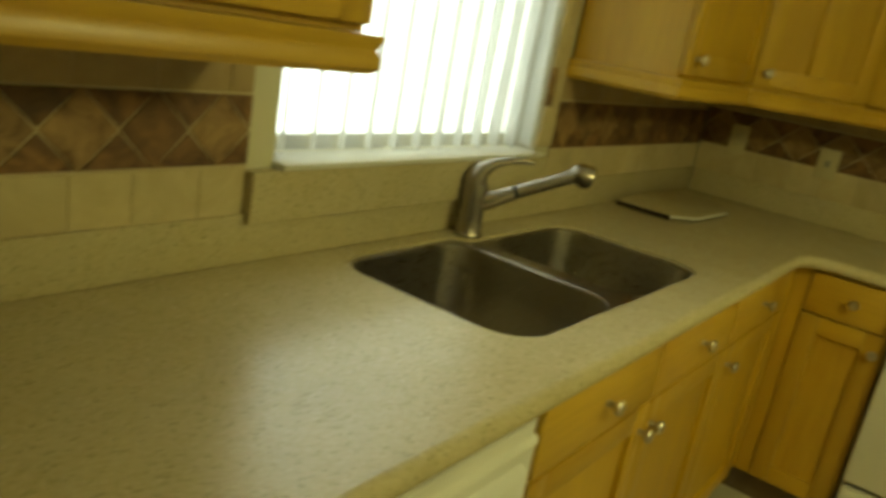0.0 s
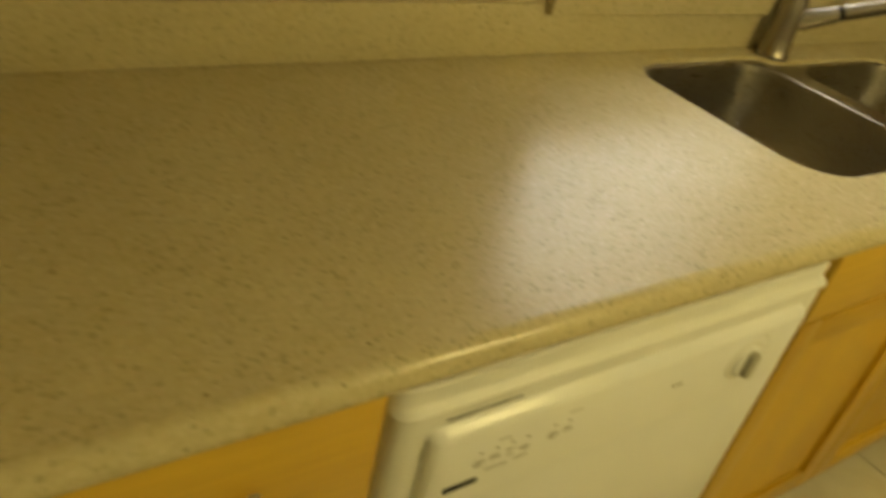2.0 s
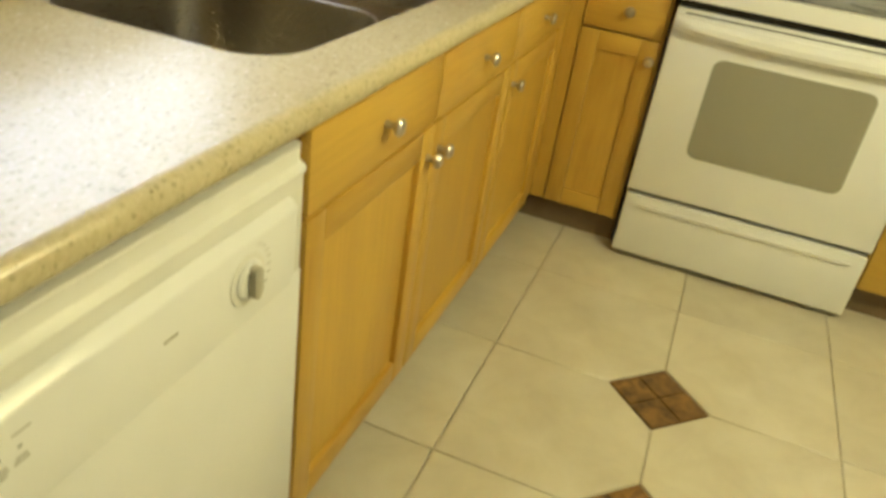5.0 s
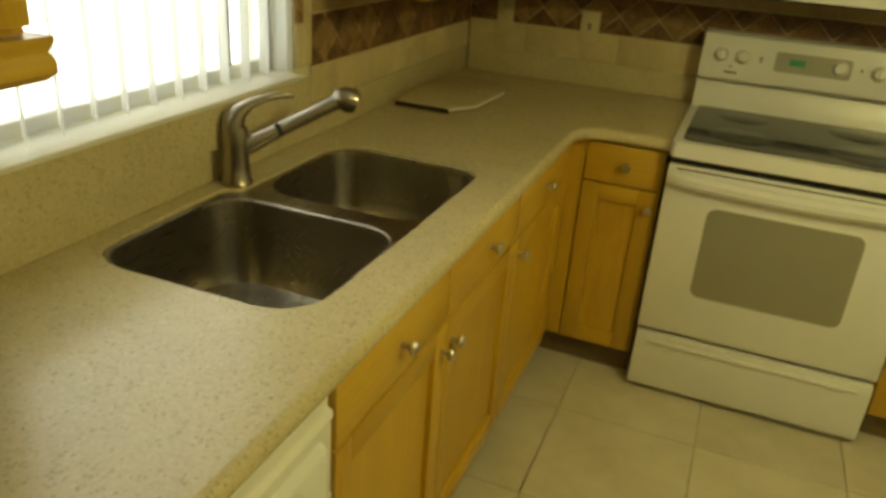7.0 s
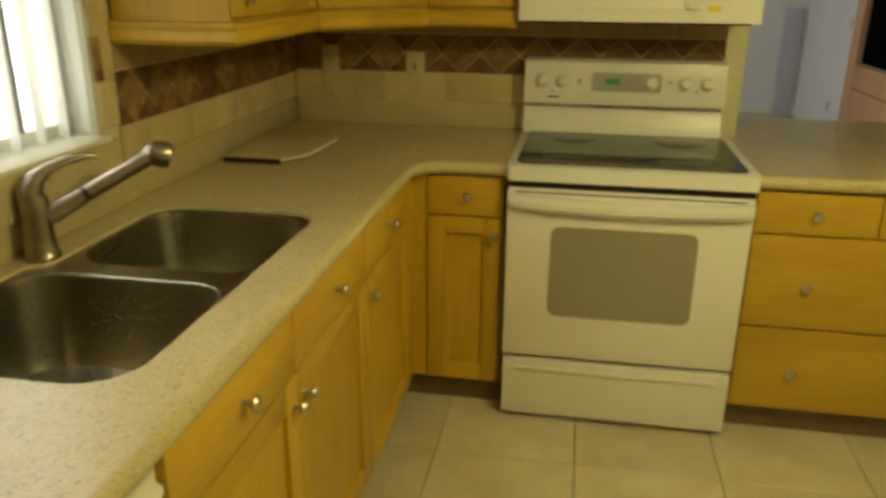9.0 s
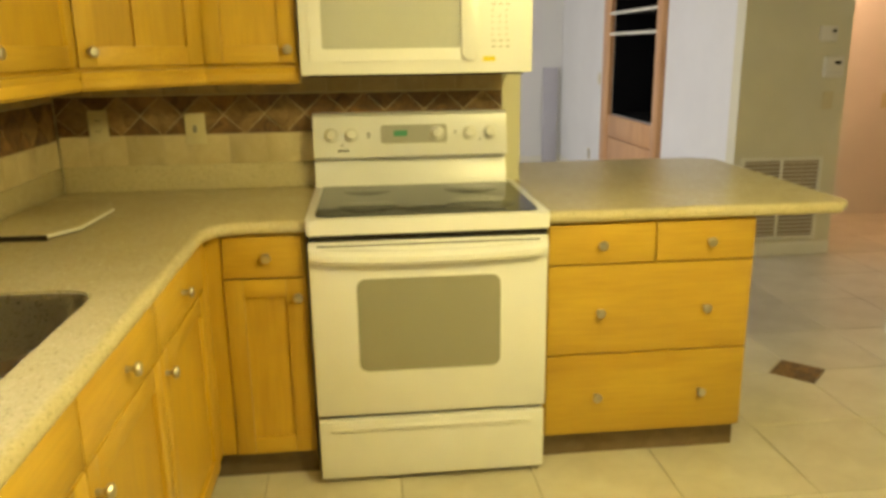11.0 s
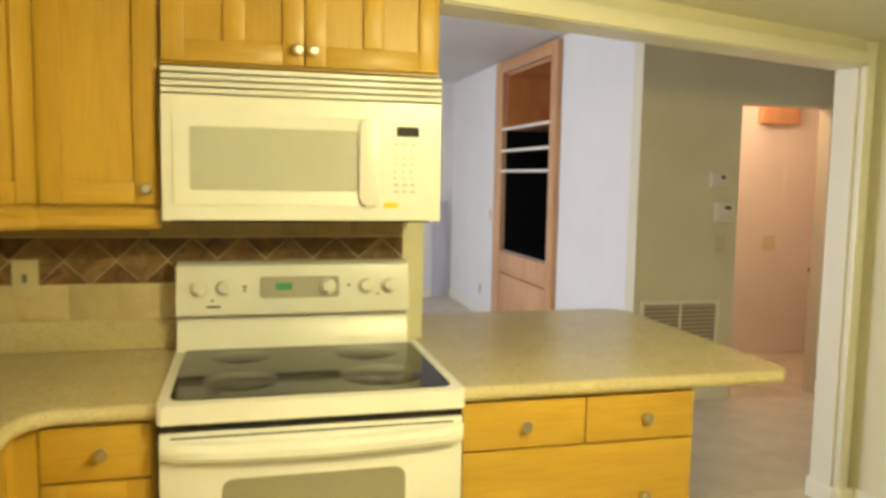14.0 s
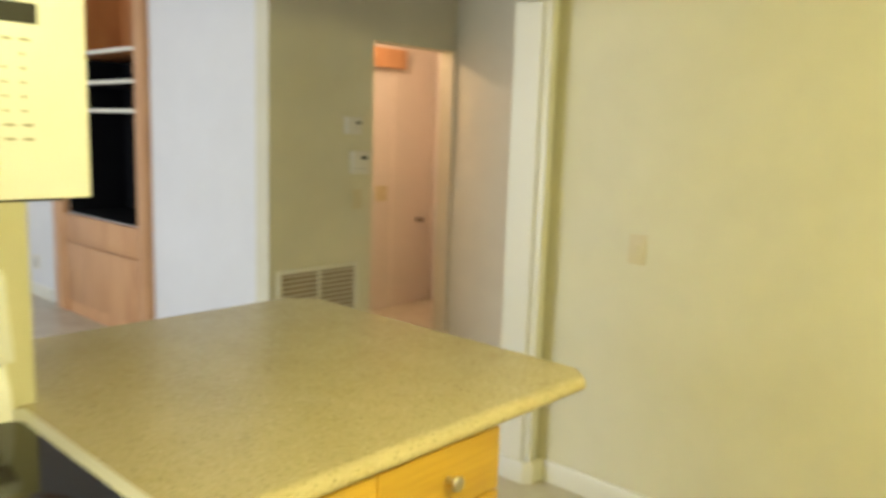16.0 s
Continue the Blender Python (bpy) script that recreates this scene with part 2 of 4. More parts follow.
M_NICKEL = material("brushed_nickel", (0.36, 0.325, 0.28), 0.27, 1.0)
M_KNOB = material("satin_nickel_knob", (0.58, 0.54, 0.48), 0.36, 1.0)
M_GREEN = material("green_display", (0.02, 0.16, 0.06), 0.3)
nb = M_GREEN.node_tree.nodes["Principled BSDF"]
nb.inputs["Emission Color"].default_value, nb.inputs["Emission Strength"].default_value = (0.03, 0.55, 0.18, 1), 0.10
M_YELLOW = material("yellow_sticker", (0.80, 0.66, 0.02), 0.5)


def plaster(name, colour, amount=0.05):
    mat = material(name, colour, 0.75, spec=0.3)
    n = Nodes(mat)
    lo, hi = tuple(c * (1 - amount) for c in colour), tuple(min(1.0, c * (1 + amount)) for c in colour)
    n.colour(n.ramp(n.noise(n.co, 2.2, 5.0, 0.6), [(0.3, lo), (0.7, hi)]))
    n.bump(n.noise(n.co, 60.0, 4.0, 0.6), 0.16, 0.002)
    return mat


M_WALL = plaster("cream_wall_paint", (0.66, 0.63, 0.47))
M_WALL_WHITE = plaster("white_wall_paint", (0.72, 0.72, 0.70), 0.03)
M_CEILING = plaster("ceiling_paint", (0.68, 0.66, 0.55), 0.04)
M_CEILING_FAR = plaster("popcorn_ceiling", (0.62, 0.61, 0.60), 0.05)
M_TRIM = material("white_gloss_trim", (0.74, 0.72, 0.60), 0.35)
M_BLIND = material("vinyl_blind", (0.82, 0.82, 0.80), 0.5)
bt = M_BLIND.node_tree
tr, mx = bt.nodes.new("ShaderNodeBsdfTranslucent"), bt.nodes.new("ShaderNodeMixShader")
tr.inputs[0].default_value, mx.inputs[0].default_value = (0.86, 0.86, 0.84, 1), 0.68
bt.links.new(bt.nodes["Principled BSDF"].outputs[0], mx.inputs[1])
bt.links.new(tr.outputs[0], mx.inputs[2])
bt.links.new(mx.outputs[0], bt.nodes["Material Output"].inputs[0])
M_GLASS = material("window_glass", (1, 1, 1), 0.0)
M_GLASS.node_tree.nodes["Principled BSDF"].inputs["Transmission Weight"].default_value = 1.0
M_ALU = material("white_aluminium", (0.70, 0.70, 0.68), 0.4)

M_TILE = material("cream_floor_tile", (0.56, 0.51, 0.39), 0.3)
n = Nodes(M_TILE)
cl = n.noise(n.co, 5.5, 5.0, 0.6, 0.4)
col = n.ramp(cl, [(0.3, (0.56, 0.505, 0.385)), (0.55, (0.64, 0.59, 0.465)), (0.75, (0.69, 0.645, 0.53))])
n.colour(n.mix(1.0, col, n.ramp(n.rnd(), [(0.0, (0.92, 0.92, 0.91)), (1.0, (1.03, 1.03, 1.02))]), "MULTIPLY"))
n.rough(cl, 0.26, 0.42)
n.bump(n.noise(n.co, 24.0, 4.0), 0.06, 0.002)
M_GROUT = material("floor_grout", (0.27, 0.22, 0.15), 0.9)
n = Nodes(M_GROUT)
n.colour(n.ramp(n.noise(n.co, 12.0, 4.0), [(0.3, (0.44, 0.38, 0.27)), (0.7, (0.54, 0.48, 0.35))]))


def stone_tile(name, dark, light, scale, rough=0.55, spread=0.28):
    mat = material(name, light, rough)
    n = Nodes(mat)
    v = n.noise(n.co, scale, 5.0, 0.65, 1.2)
    col = n.ramp(v, [(0.28, dark), (0.5, tuple((a + b) / 2 for a, b in zip(dark, light))), (0.72, light)])
    n.colour(n.mix(1.0, col, n.ramp(n.rnd(), [(0.0, (1 - spread, 0.99 - spread, 0.98 - spread)), (1.0, (1 + spread * 0.4, 1 + spread * 0.35, 1 + spread * 0.25))]), "MULTIPLY"))
    n.bump(n.noise(n.co, scale * 6, 4.0), 0.25, 0.002)
    n.rough(v, rough - 0.1, rough + 0.15)
    return mat


M_SLATE = stone_tile("brown_slate", (0.045, 0.02, 0.008), (0.34, 0.19, 0.05), 20.0, 0.4)
M_TRAVERTINE = stone_tile("tumbled_travertine", (0.52, 0.42, 0.23), (0.66, 0.57, 0.36), 9.0, spread=0.11)
M_MARBLE_BROWN = stone_tile("brown_marble", (0.045, 0.018, 0.010), (0.30, 0.165, 0.07), 15.0)
M_MARBLE_TAN = stone_tile("tan_marble", (0.10, 0.045, 0.018), (0.42, 0.28, 0.13), 15.0)
M_SPLASH_GROUT = material("cream_grout", (0.55, 0.46, 0.30), 0.9)
M_TOEKICK = stone_tile("toe_kick_tile", (0.16, 0.11, 0.06), (0.24, 0.17, 0.10), 12.0)
M_HALL = plaster("hall_paint", (0.72, 0.66, 0.60), 0.03)
M_PLATE = material("ivory_plastic", (0.62, 0.55, 0.34), 0.4)
M_PLATE_WHITE = material("white_plastic", (0.70, 0.68, 0.60), 0.4)
M_MULLION = material("dark_bronze", (0.22, 0.21, 0.20), 0.5)
M_SILL = plaster("white_sill", (0.72, 0.70, 0.62), 0.03)
# near-black colour that stands in for the darkness of the deep bays
M_BAY_SHADE = material("bay_shade_black", (0.006, 0.006, 0.007), 0.95, spec=0.1)
# tan tile, darkened in colour for the shade below the wall cabinets
M_TRAVERTINE_SHADED = stone_tile("shaded_tan_travertine", (0.34, 0.24, 0.12), (0.46, 0.35, 0.19), 9.0, spread=0.12)
M_BOARD = plaster("grey_corner_strip", (0.50, 0.49, 0.54), 0.05)
M_GRILLE_BACK = material("brown_grille_backing", (0.30, 0.25, 0.18), 0.8)
M_GRILLE = material("tan_grille_paint", (0.56, 0.50, 0.38), 0.5)
M_GROUND = plaster("outside_ground", (0.20, 0.20, 0.14), 0.2)

# ---- structure ----
KC, FC = 2.10, 2.60          # ceilings of the kitchen and of the family room
YL, XR, YB = -3.49, 3.86, -4.6
END = Matrix.Translation((0, -3.388, 0)) @ Matrix.Rotation(radians(-8.5), 4, "Z")   # face of the skewed end wall

WIN = (-2.306, -1.352, 1.102, 2.04)


def wall_with_hole(name, x0, x1, y0, y1, z1, hole, mat, label):
    """A wall of thickness x0..x1 along y with one opening (y0, y1, z0, z1)."""
    a, b, c, d = hole
    bm = B()
    box(bm, (x0, y0, 0), (x1, a, z1))
    box(bm, (x0, b, 0), (x1, y1, z1))
    box(bm, (x0, a, 0), (x1, b, c))
    if d < z1:
        box(bm, (x0, a, d), (x1, b, z1))
    return solid(name, bm, mat, label, "wall", "structure")


wall_with_hole("wall_west", -0.16, 0.0, YL - 0.12, 0.40, KC, WIN, M_WALL, "cream painted kitchen wall with the window over the sink")
solid("wall_partition", bx((-0.02, -0.22, 0), (0.70, 0.0, KC), END), M_WALL, "cream painted wall end closing the counter", "wall", "structure")
solid("wall_stove", bx((0.0, 0.0, 0), (1.765, 0.40, KC)), M_WALL, "cream painted stub wall behind the range", "wall", "structure")
HA, HB = Vector((1.735, -0.355)), Vector((3.775, 0.240))   # line of the header's face, a little askew
hw = (HB - HA).normalized()
HL = (HB - HA).length
HEAD = Matrix(((hw.x, -hw.y, 0, HA.x), (hw.y, hw.x, 0, HA.y), (0, 0, 1, 0), (0, 0, 0, 1)))
solid("wall_header", bx((0.0, 0.0, 1.995), (HL, 0.15, FC), HEAD), M_WALL, "painted header over the wide opening", "wall", "structure")
solid("wall_header_return", bx((1.768, -0.19, 2.0), (1.79, 0.40, FC)), M_WALL_WHITE, "plain end of the header wall", "wall", "structure")
solid("wall_east", bx((XR, YB, 0), (XR + 0.12, 0.40, KC)), M_WALL, "plain cream painted wall with a light switch", "wall", "structure")
solid("wall_jamb", bx((3.775, 0.27, 0), (XR, 0.40, KC)), M_TRIM, "white painted jamb of the wide opening", "wall", "structure")
solid("wall_south", bx((-1.6, YB - 0.12, 0), (XR + 0.12, YB, KC)), M_WALL, "plain cream painted wall behind the walk", "wall", "structure")
solid("wall_southwest", bx((-1.6, YB, 0), (-1.48, YL - 0.12, KC)), M_WALL, "plain cream painted end wall", "wall", "structure")
solid("wall_return", bx((-1.48, YL - 0.24, 0), (-0.16, YL - 0.12, KC)), M_WALL, "plain cream painted return wall", "wall", "structure")
solid("ceiling", prism(B(), [(-1.6, YB - 0.12), (XR + 0.12, YB - 0.12), (XR + 0.12, 0.40), (3.775, 0.40), (3.775, 0.238), (1.735, -0.357), (1.735, 0.40), (-1.6, 0.40)], KC, KC + 0.08), M_CEILING, "low smooth cream kitchen ceiling", "ceiling", "structure")
solid("floor", bx((-2.3, YB - 0.12, -0.10), (6.3, 6.7, -0.008)), M_GROUT, "dark grout bed under the floor tiles", "floor", "structure")

# family room beyond the opening
wall_with_hole("wall_family_east", 3.62, 3.74, 2.0205, 6.55, FC, (3.312, 4.518, 0.772, 2.468), M_WALL_WHITE, "white family room wall around the built-in")
solid("wall_family_north", bx((-2.2, 6.5, 0), (3.62, 6.62, FC)), M_WALL_WHITE, "plain white far wall of the family room", "wall", "structure")
wall_with_hole("wall_family_west", -2.2, -2.08, 0.40, 6.5, FC, (1.4, 4.1, 0.4, 2.4), M_WALL_WHITE, "white family room wall with a wide window")
solid("wall_family_south", bx((-2.2, 0.40, 0), (1.765, 0.52, FC)), M_WALL_WHITE, "plain white back of the kitchen wall", "wall", "structure")
solid("wall_family_over", bx((3.72, 0.405, 2.04), (5.2, 0.52, FC)), M_WALL_WHITE, "plain white wall over the opening", "wall", "structure")
DOORWAY = (4.36, 5.06, 1.99)
bm = B()
box(bm, (3.62, 1.90, 0), (DOORWAY[0], 2.02, FC))
box(bm, (DOORWAY[1], 1.90, 0), (5.3, 2.02, FC))
box(bm, (DOORWAY[0], 1.90, DOORWAY[2]), (DOORWAY[1], 2.02, FC))
solid("wall_vent", bm, M_WALL, "cream wall with thermostat, return grille and doorway", "wall", "structure")
solid("wall_passage_east", bx((5.08, 0.40, 0), (5.20, 1.90, FC)), M_WALL, "cream passage wall in shade", "wall", "structure")
solid("wall_passage_south", bx((3.98, 0.28, 0), (5.12, 0.40, FC)), M_WALL, "plain cream passage wall", "wall", "structure")
solid("ceiling_family", bx((-2.2, -0.5, FC), (5.4, 6.62, FC + 0.08)), M_CEILING_FAR, "rough white family room ceiling", "ceiling", "structure")
# little hall behind the doorway
solid("wall_hall_north", bx((3.9, 3.05, 0), (6.2, 3.15, FC)), M_HALL, "warm lit hall wall", "wall", "structure")
solid("wall_hall_west", bx((3.9, 2.02, 0), (4.0, 3.05, FC)), M_HALL, "warm lit hall wall", "wall", "structure")
solid("wall_hall_east", bx((6.1, 2.02, 0), (6.2, 3.05, FC)), M_HALL, "warm lit hall wall", "wall", "structure")
solid("wall_hall_south", bx((5.3, 1.90, 0), (6.2, 2.02, FC)), M_HALL, "warm lit hall wall", "wall", "structure")
solid("ceiling_hall", bx((3.9, 1.90, 2.45), (6.2, 3.15, 2.53)), M_HALL, "plain hall ceiling", "ceiling", "structure")

# ---- ceiling lamps ----
LX, LY = 1.98, -1.98
lamp = thing("ceiling_light", (LX, LY, KC), "long kitchen ceiling light with a lit diffuser", "ceiling light")
part("housing", bx((LX - 0.18, LY - 0.62, KC - 0.05), (LX + 0.18, LY + 0.62, KC - 0.001), bevel=0.006), M_TRIM, lamp)
M_SHADE = material("lit_diffuser", (0.9, 0.85, 0.7), 0.5)
sb = M_SHADE.node_tree.nodes["Principled BSDF"]
sb.inputs["Emission Color"].default_value, sb.inputs["Emission Strength"].default_value = (1.0, 0.86, 0.44, 1), 3.0
part("diffuser", bx((LX - 0.16, LY - 0.60, KC - 0.062), (LX + 0.16, LY + 0.60, KC - 0.051), bevel=0.004), M_SHADE, lamp)
hall = new("hall_lamp_light", bpy.data.lights.new("hall_lamp_light", "POINT"))
hall.data.energy, hall.data.color, hall.data.shadow_soft_size = 15, (1.0, 0.63, 0.43), 0.06
hall.location = (4.75, 2.55, 2.25)
solid("ground", bx((-60, -60, -0.30), (60, 60, -0.16)), M_GROUND, "plain ground outside the house", "ground", "structure")

# ---- countertops ----
CT, TH = 0.914, 0.040


def filled(bm, outer, holes, z0, z1):
    """A slab with an outline and holes, between two heights."""
    loops = [outer] + holes
    for z in (z0, z1):
        es = []
        for lp in loops:
            vs = [bm.verts.new((x, y, z)) for x, y in lp]
            es += [bm.edges.new((vs[i], vs[(i + 1) % len(vs)])) for i in range(len(vs))]
        bmesh.ops.triangle_fill(bm, use_beauty=True, use_dissolve=False, edges=es)
    for lp in loops:
        n = len(lp)
        lo = [bm.verts.new((x, y, z0)) for x, y in lp]
        hi = [bm.verts.new((x, y, z1)) for x, y in lp]
        for i in range(n):
            bm.faces.new((lo[i], lo[(i + 1) % n], hi[(i + 1) % n], hi[i]))
    bmesh.ops.remove_doubles(bm, verts=bm.verts[:], dist=1e-5)
    return bm


def bullnose(h):
    """A half-round edge profile hung below the counter's top, out to 18 mm."""
    r = h / 2
    return [(-0.004, 0.0)] + [(0.018 * math.sin(radians(a)) if a < 180 else 0.0, -r + r * math.cos(radians(a))) for a in range(0, 181, 20)] + [(-0.004, -h)]


def rounded_poly(pts, radii, n=6):
    """A polygon with each corner rounded to its own radius."""
    out = []
    for i, (p, r) in enumerate(zip(pts, radii)):
        p, a, b = Vector(p), Vector(pts[i - 1]), Vector(pts[(i + 1) % len(pts)])
        u, v = (a - p).normalized(), (b - p).normalized()
        half = math.acos(max(-1, min(1, u.dot(v)))) / 2
        t = r / math.tan(half)
        c = p + (u + v).normalized() * (r / math.sin(half))
        s0, s1 = p + u * t - c, p + v * t - c
        a0, a1 = math.atan2(s0.y, s0.x), math.atan2(s1.y, s1.x)
        d = (a1 - a0 + math.pi) % (2 * math.pi) - math.pi
        out += [(c.x + r * math.cos(a0 + d * k / n), c.y + r * math.sin(a0 + d * k / n)) for k in range(n + 1)]
    return out


SINK_L = (0.299, -1.966, 0.458, 0.417)   # x, y of the middle, size in x and y
SINK_R = (0.322, -1.495, 0.420, 0.405)
E, EW = 0.627, 0.643   # front of the slab along the stove wall and along the window wall
SINK_RIM = rounded_poly([(0.060, -2.182), (0.536, -2.182), (0.542, -1.282), (0.104, -1.282), (0.098, -1.735), (0.060, -1.760)], [0.10, 0.10, 0.09, 0.09, 0.03, 0.03])
outer = [(0.003, YL + 0.003), (EW, YL + 0.003), (EW, -0.735), (0.671, -0.661), (0.735, -E), (0.953, -E), (0.953, -0.003), (0.003, -0.003)]
ct = thing("countertop", (0.3, -1.7, CT - TH), "speckled beige composite stone countertop with rounded edge", "countertop")
part("slab", filled(B(), outer, [SINK_RIM], CT - TH, CT), M_STONE, ct)
part("rounded_edge", sweep(B(), [(EW, YL + 0.003), (EW, -0.735), (0.671, -0.661), (0.735, -E), (0.953, -E)], bullnose(TH), CT - 0.0003), M_STONE, ct)
pen = [(1.732, -E), (2.73, -E), (2.77, -E + 0.04), (2.77, 0.40), (2.70, 0.47), (1.769, 0.47), (1.769, -0.003), (1.732, -0.003)]
ct = thing("peninsula_countertop", (2.2, -0.1, CT - TH), "beige stone peninsula top with rounded overhanging edge", "countertop")
part("slab", filled(B(), pen, [], CT - TH, CT), M_STONE, ct)
part("rounded_edge", sweep(B(), [(1.732, -E), (2.73, -E), (2.77, -E + 0.04), (2.77, 0.40), (2.70, 0.47), (1.769, 0.47)], bullnose(TH), CT - 0.0003), M_STONE, ct)
SPL = 1.012
bm = bx((0.002, -3.368, CT + 0.001), (0.014, -0.016, SPL), bevel=0.002)
solid("backsplash_curb", bm, M_STONE, "low beige stone upstand along the wall", "upstand")
solid("backsplash_curb", bx((0.016, -0.014, CT + 0.001), (0.953, -0.002, SPL), bevel=0.002), M_STONE, "low beige stone upstand beside the range", "upstand")
solid("side_splash", bx((0.022, 0.001, CT + 0.001), (0.63, 0.014, SPL), END, 0.002), M_STONE, "low beige stone upstand against the end wall", "upstand")
bm = bx((0.002, -2.372, SPL + 0.001), (0.032, -1.318, 1.0955))
box(bm, (0.0145, -2.372, 0.998), (0.032, -1.318, SPL + 0.001))
bmesh.ops.remove_doubles(bm, verts=bm.verts[:], dist=1e-5)
solid("sill_apron", bm, M_STONE, "beige stone apron below the window sill", "sill")

# ---- sink and faucet ----
sink = thing("kitchen_sink", (0.30, -1.72, CT - 0.2), "double-bowl brushed stainless undermount sink, empty", "sink")


def bowl(spec, depth):
    x, y, w, h = spec
    bm = B()
    rings = []
    for inset, z, r in ((0.0, CT - 0.0075, 0.085), (0.004, CT - 0.0095, 0.085), (0.006, CT - 0.02, 0.085), (0.012, CT - depth + 0.04, 0.085), (0.022, CT - depth + 0.012, 0.08), (0.05, CT - depth, 0.06)):
        rings.append([bm.verts.new((px, py, z)) for px, py in rounded(x, y, w - 2 * inset, h - 2 * inset, max(0.02, r), 7)])
    k = len(rings[0])
    for a, b in zip(rings, rings[1:]):
        for i in range(k):
            bm.faces.new((a[i], a[(i + 1) % k], b[(i + 1) % k], b[i]))
    bm.faces.new(rings[-1])
    return bm


deck = filled(B(), [(x * 0.998 + 0.0006, y * 0.999 - 0.0017) for x, y in SINK_RIM], [rounded(p[0], p[1], p[2], p[3], 0.085, 7) for p in (SINK_L, SINK_R)], CT - 0.02, CT - 0.0075)
part("rim", deck, M_SINK, sink)
for spec, depth in ((SINK_L, 0.22), (SINK_R, 0.19)):
    b = part("bowl", bowl(spec, depth), M_SINK, sink)
    part("drain", lathe(B(), [(0.045, CT - depth + 0.001), (0.045, CT - depth + 0.004), (0.030, CT - depth + 0.003), (0.0, CT - depth + 0.002)], Matrix.Translation((spec[0] - 0.02, spec[1], 0)), 24), M_NICKEL, b, "round steel strainer")

FX, FY = 0.064, -1.704
faucet = thing("faucet", (FX, FY, CT), "brushed nickel pull-out kitchen faucet with lever handle", "faucet")
G = Vector((0.70, 0.71, 0))


def along(d, z):
    """A point d out along the spout, z over the counter."""
    return (FX + G.x * d, FY + G.y * d, CT + z)


part("body", lathe(B(), [(0.038, 0.0), (0.038, 0.006), (0.034, 0.012), (0.031, 0.05), (0.030, 0.10), (0.030, 0.125), (0.027, 0.138)], Matrix.Translation((FX, FY, CT)), 24), M_NICKEL, faucet)
spout = part("spout", tube(B(), [along(0.004, 0.082), along(0.035, 0.094), along(0.07, 0.109), along(0.098, 0.122)], [0.020, 0.0235, 0.0195, 0.0180], 18), M_NICKEL, faucet)
part("joint_ring", tube(B(), [along(0.0982, 0.1221), along(0.107, 0.126)], [0.0165, 0.0165], 18), M_DARK_PLASTIC, spout, "dark joint ring")
part("spray_head", tube(B(), [along(0.1072, 0.1261), along(0.20, 0.168), along(0.240, 0.186), along(0.247, 0.190), along(0.262, 0.192), along(0.285, 0.188), along(0.288, 0.186)], [0.0170, 0.0170, 0.0180, 0.026, 0.031, 0.030, 0.022], 18), M_NICKEL, spout, "round pull-out spray head")
part("lever", tube(B(), [along(-0.004, 0.128), along(-0.002, 0.150), along(0.012, 0.172), along(0.038, 0.190), along(0.072, 0.201), along(0.108, 0.206), along(0.132, 0.205), along(0.139, 0.203)], [0.0275, 0.0260, 0.0190, 0.0125, 0.0095, 0.0080, 0.0065, 0.003], 18), M_NICKEL, faucet, "curved lever handle")

# ---- cutting board ----
board = thing("cutting_board", (0.14, -0.47, CT), "thin stone-coloured cutting board with clipped corners lying on the counter", "cutting board")
pts = [(0.028, -0.60), (0.045, -0.785), (0.24, -0.785), (0.30, -0.69), (0.315, -0.42), (0.25, -0.27), (0.06, -0.27), (0.028, -0.34)]
part("slab", prism(B(), [(0.17 + (x - 0.17) * 0.985, -0.5 + (y + 0.5) * 0.988) for x, y in pts], CT + 0.0162, CT + 0.0195, bevel=0.001), M_STONE, board)
part("rim", prism(B(), pts, CT + 0.0078, CT + 0.016, bevel=0.0015), M_SILL, board, "pale cut edge")
part("edge_strip", box(bx((0.048, -0.7850, CT + 0.001), (0.235, -0.700, CT + 0.0075)), (0.046, -0.7915, CT + 0.001), (0.239, -0.7855, CT + 0.0165)), M_GAP, board, "dark strip below and along the front edge")

# ---- cabinets ----
KNOB = [(0.0075, 0.0), (0.0065, 0.004), (0.0055, 0.012), (0.008, 0.016), (0.0145, 0.020), (0.0160, 0.026), (0.0125, 0.031), (0.0, 0.033)]


def knob(parent, m, u, d, z):
    """A round brushed knob standing out of a front at (u, d, z)."""
    t = m @ Matrix.Translation((u, d, z)) @ Matrix.Rotation(radians(-90), 4, "X")
    ob = part("knob", lathe(B(), KNOB, t, 16), M_KNOB, parent, "round brushed nickel knob")
    return ob


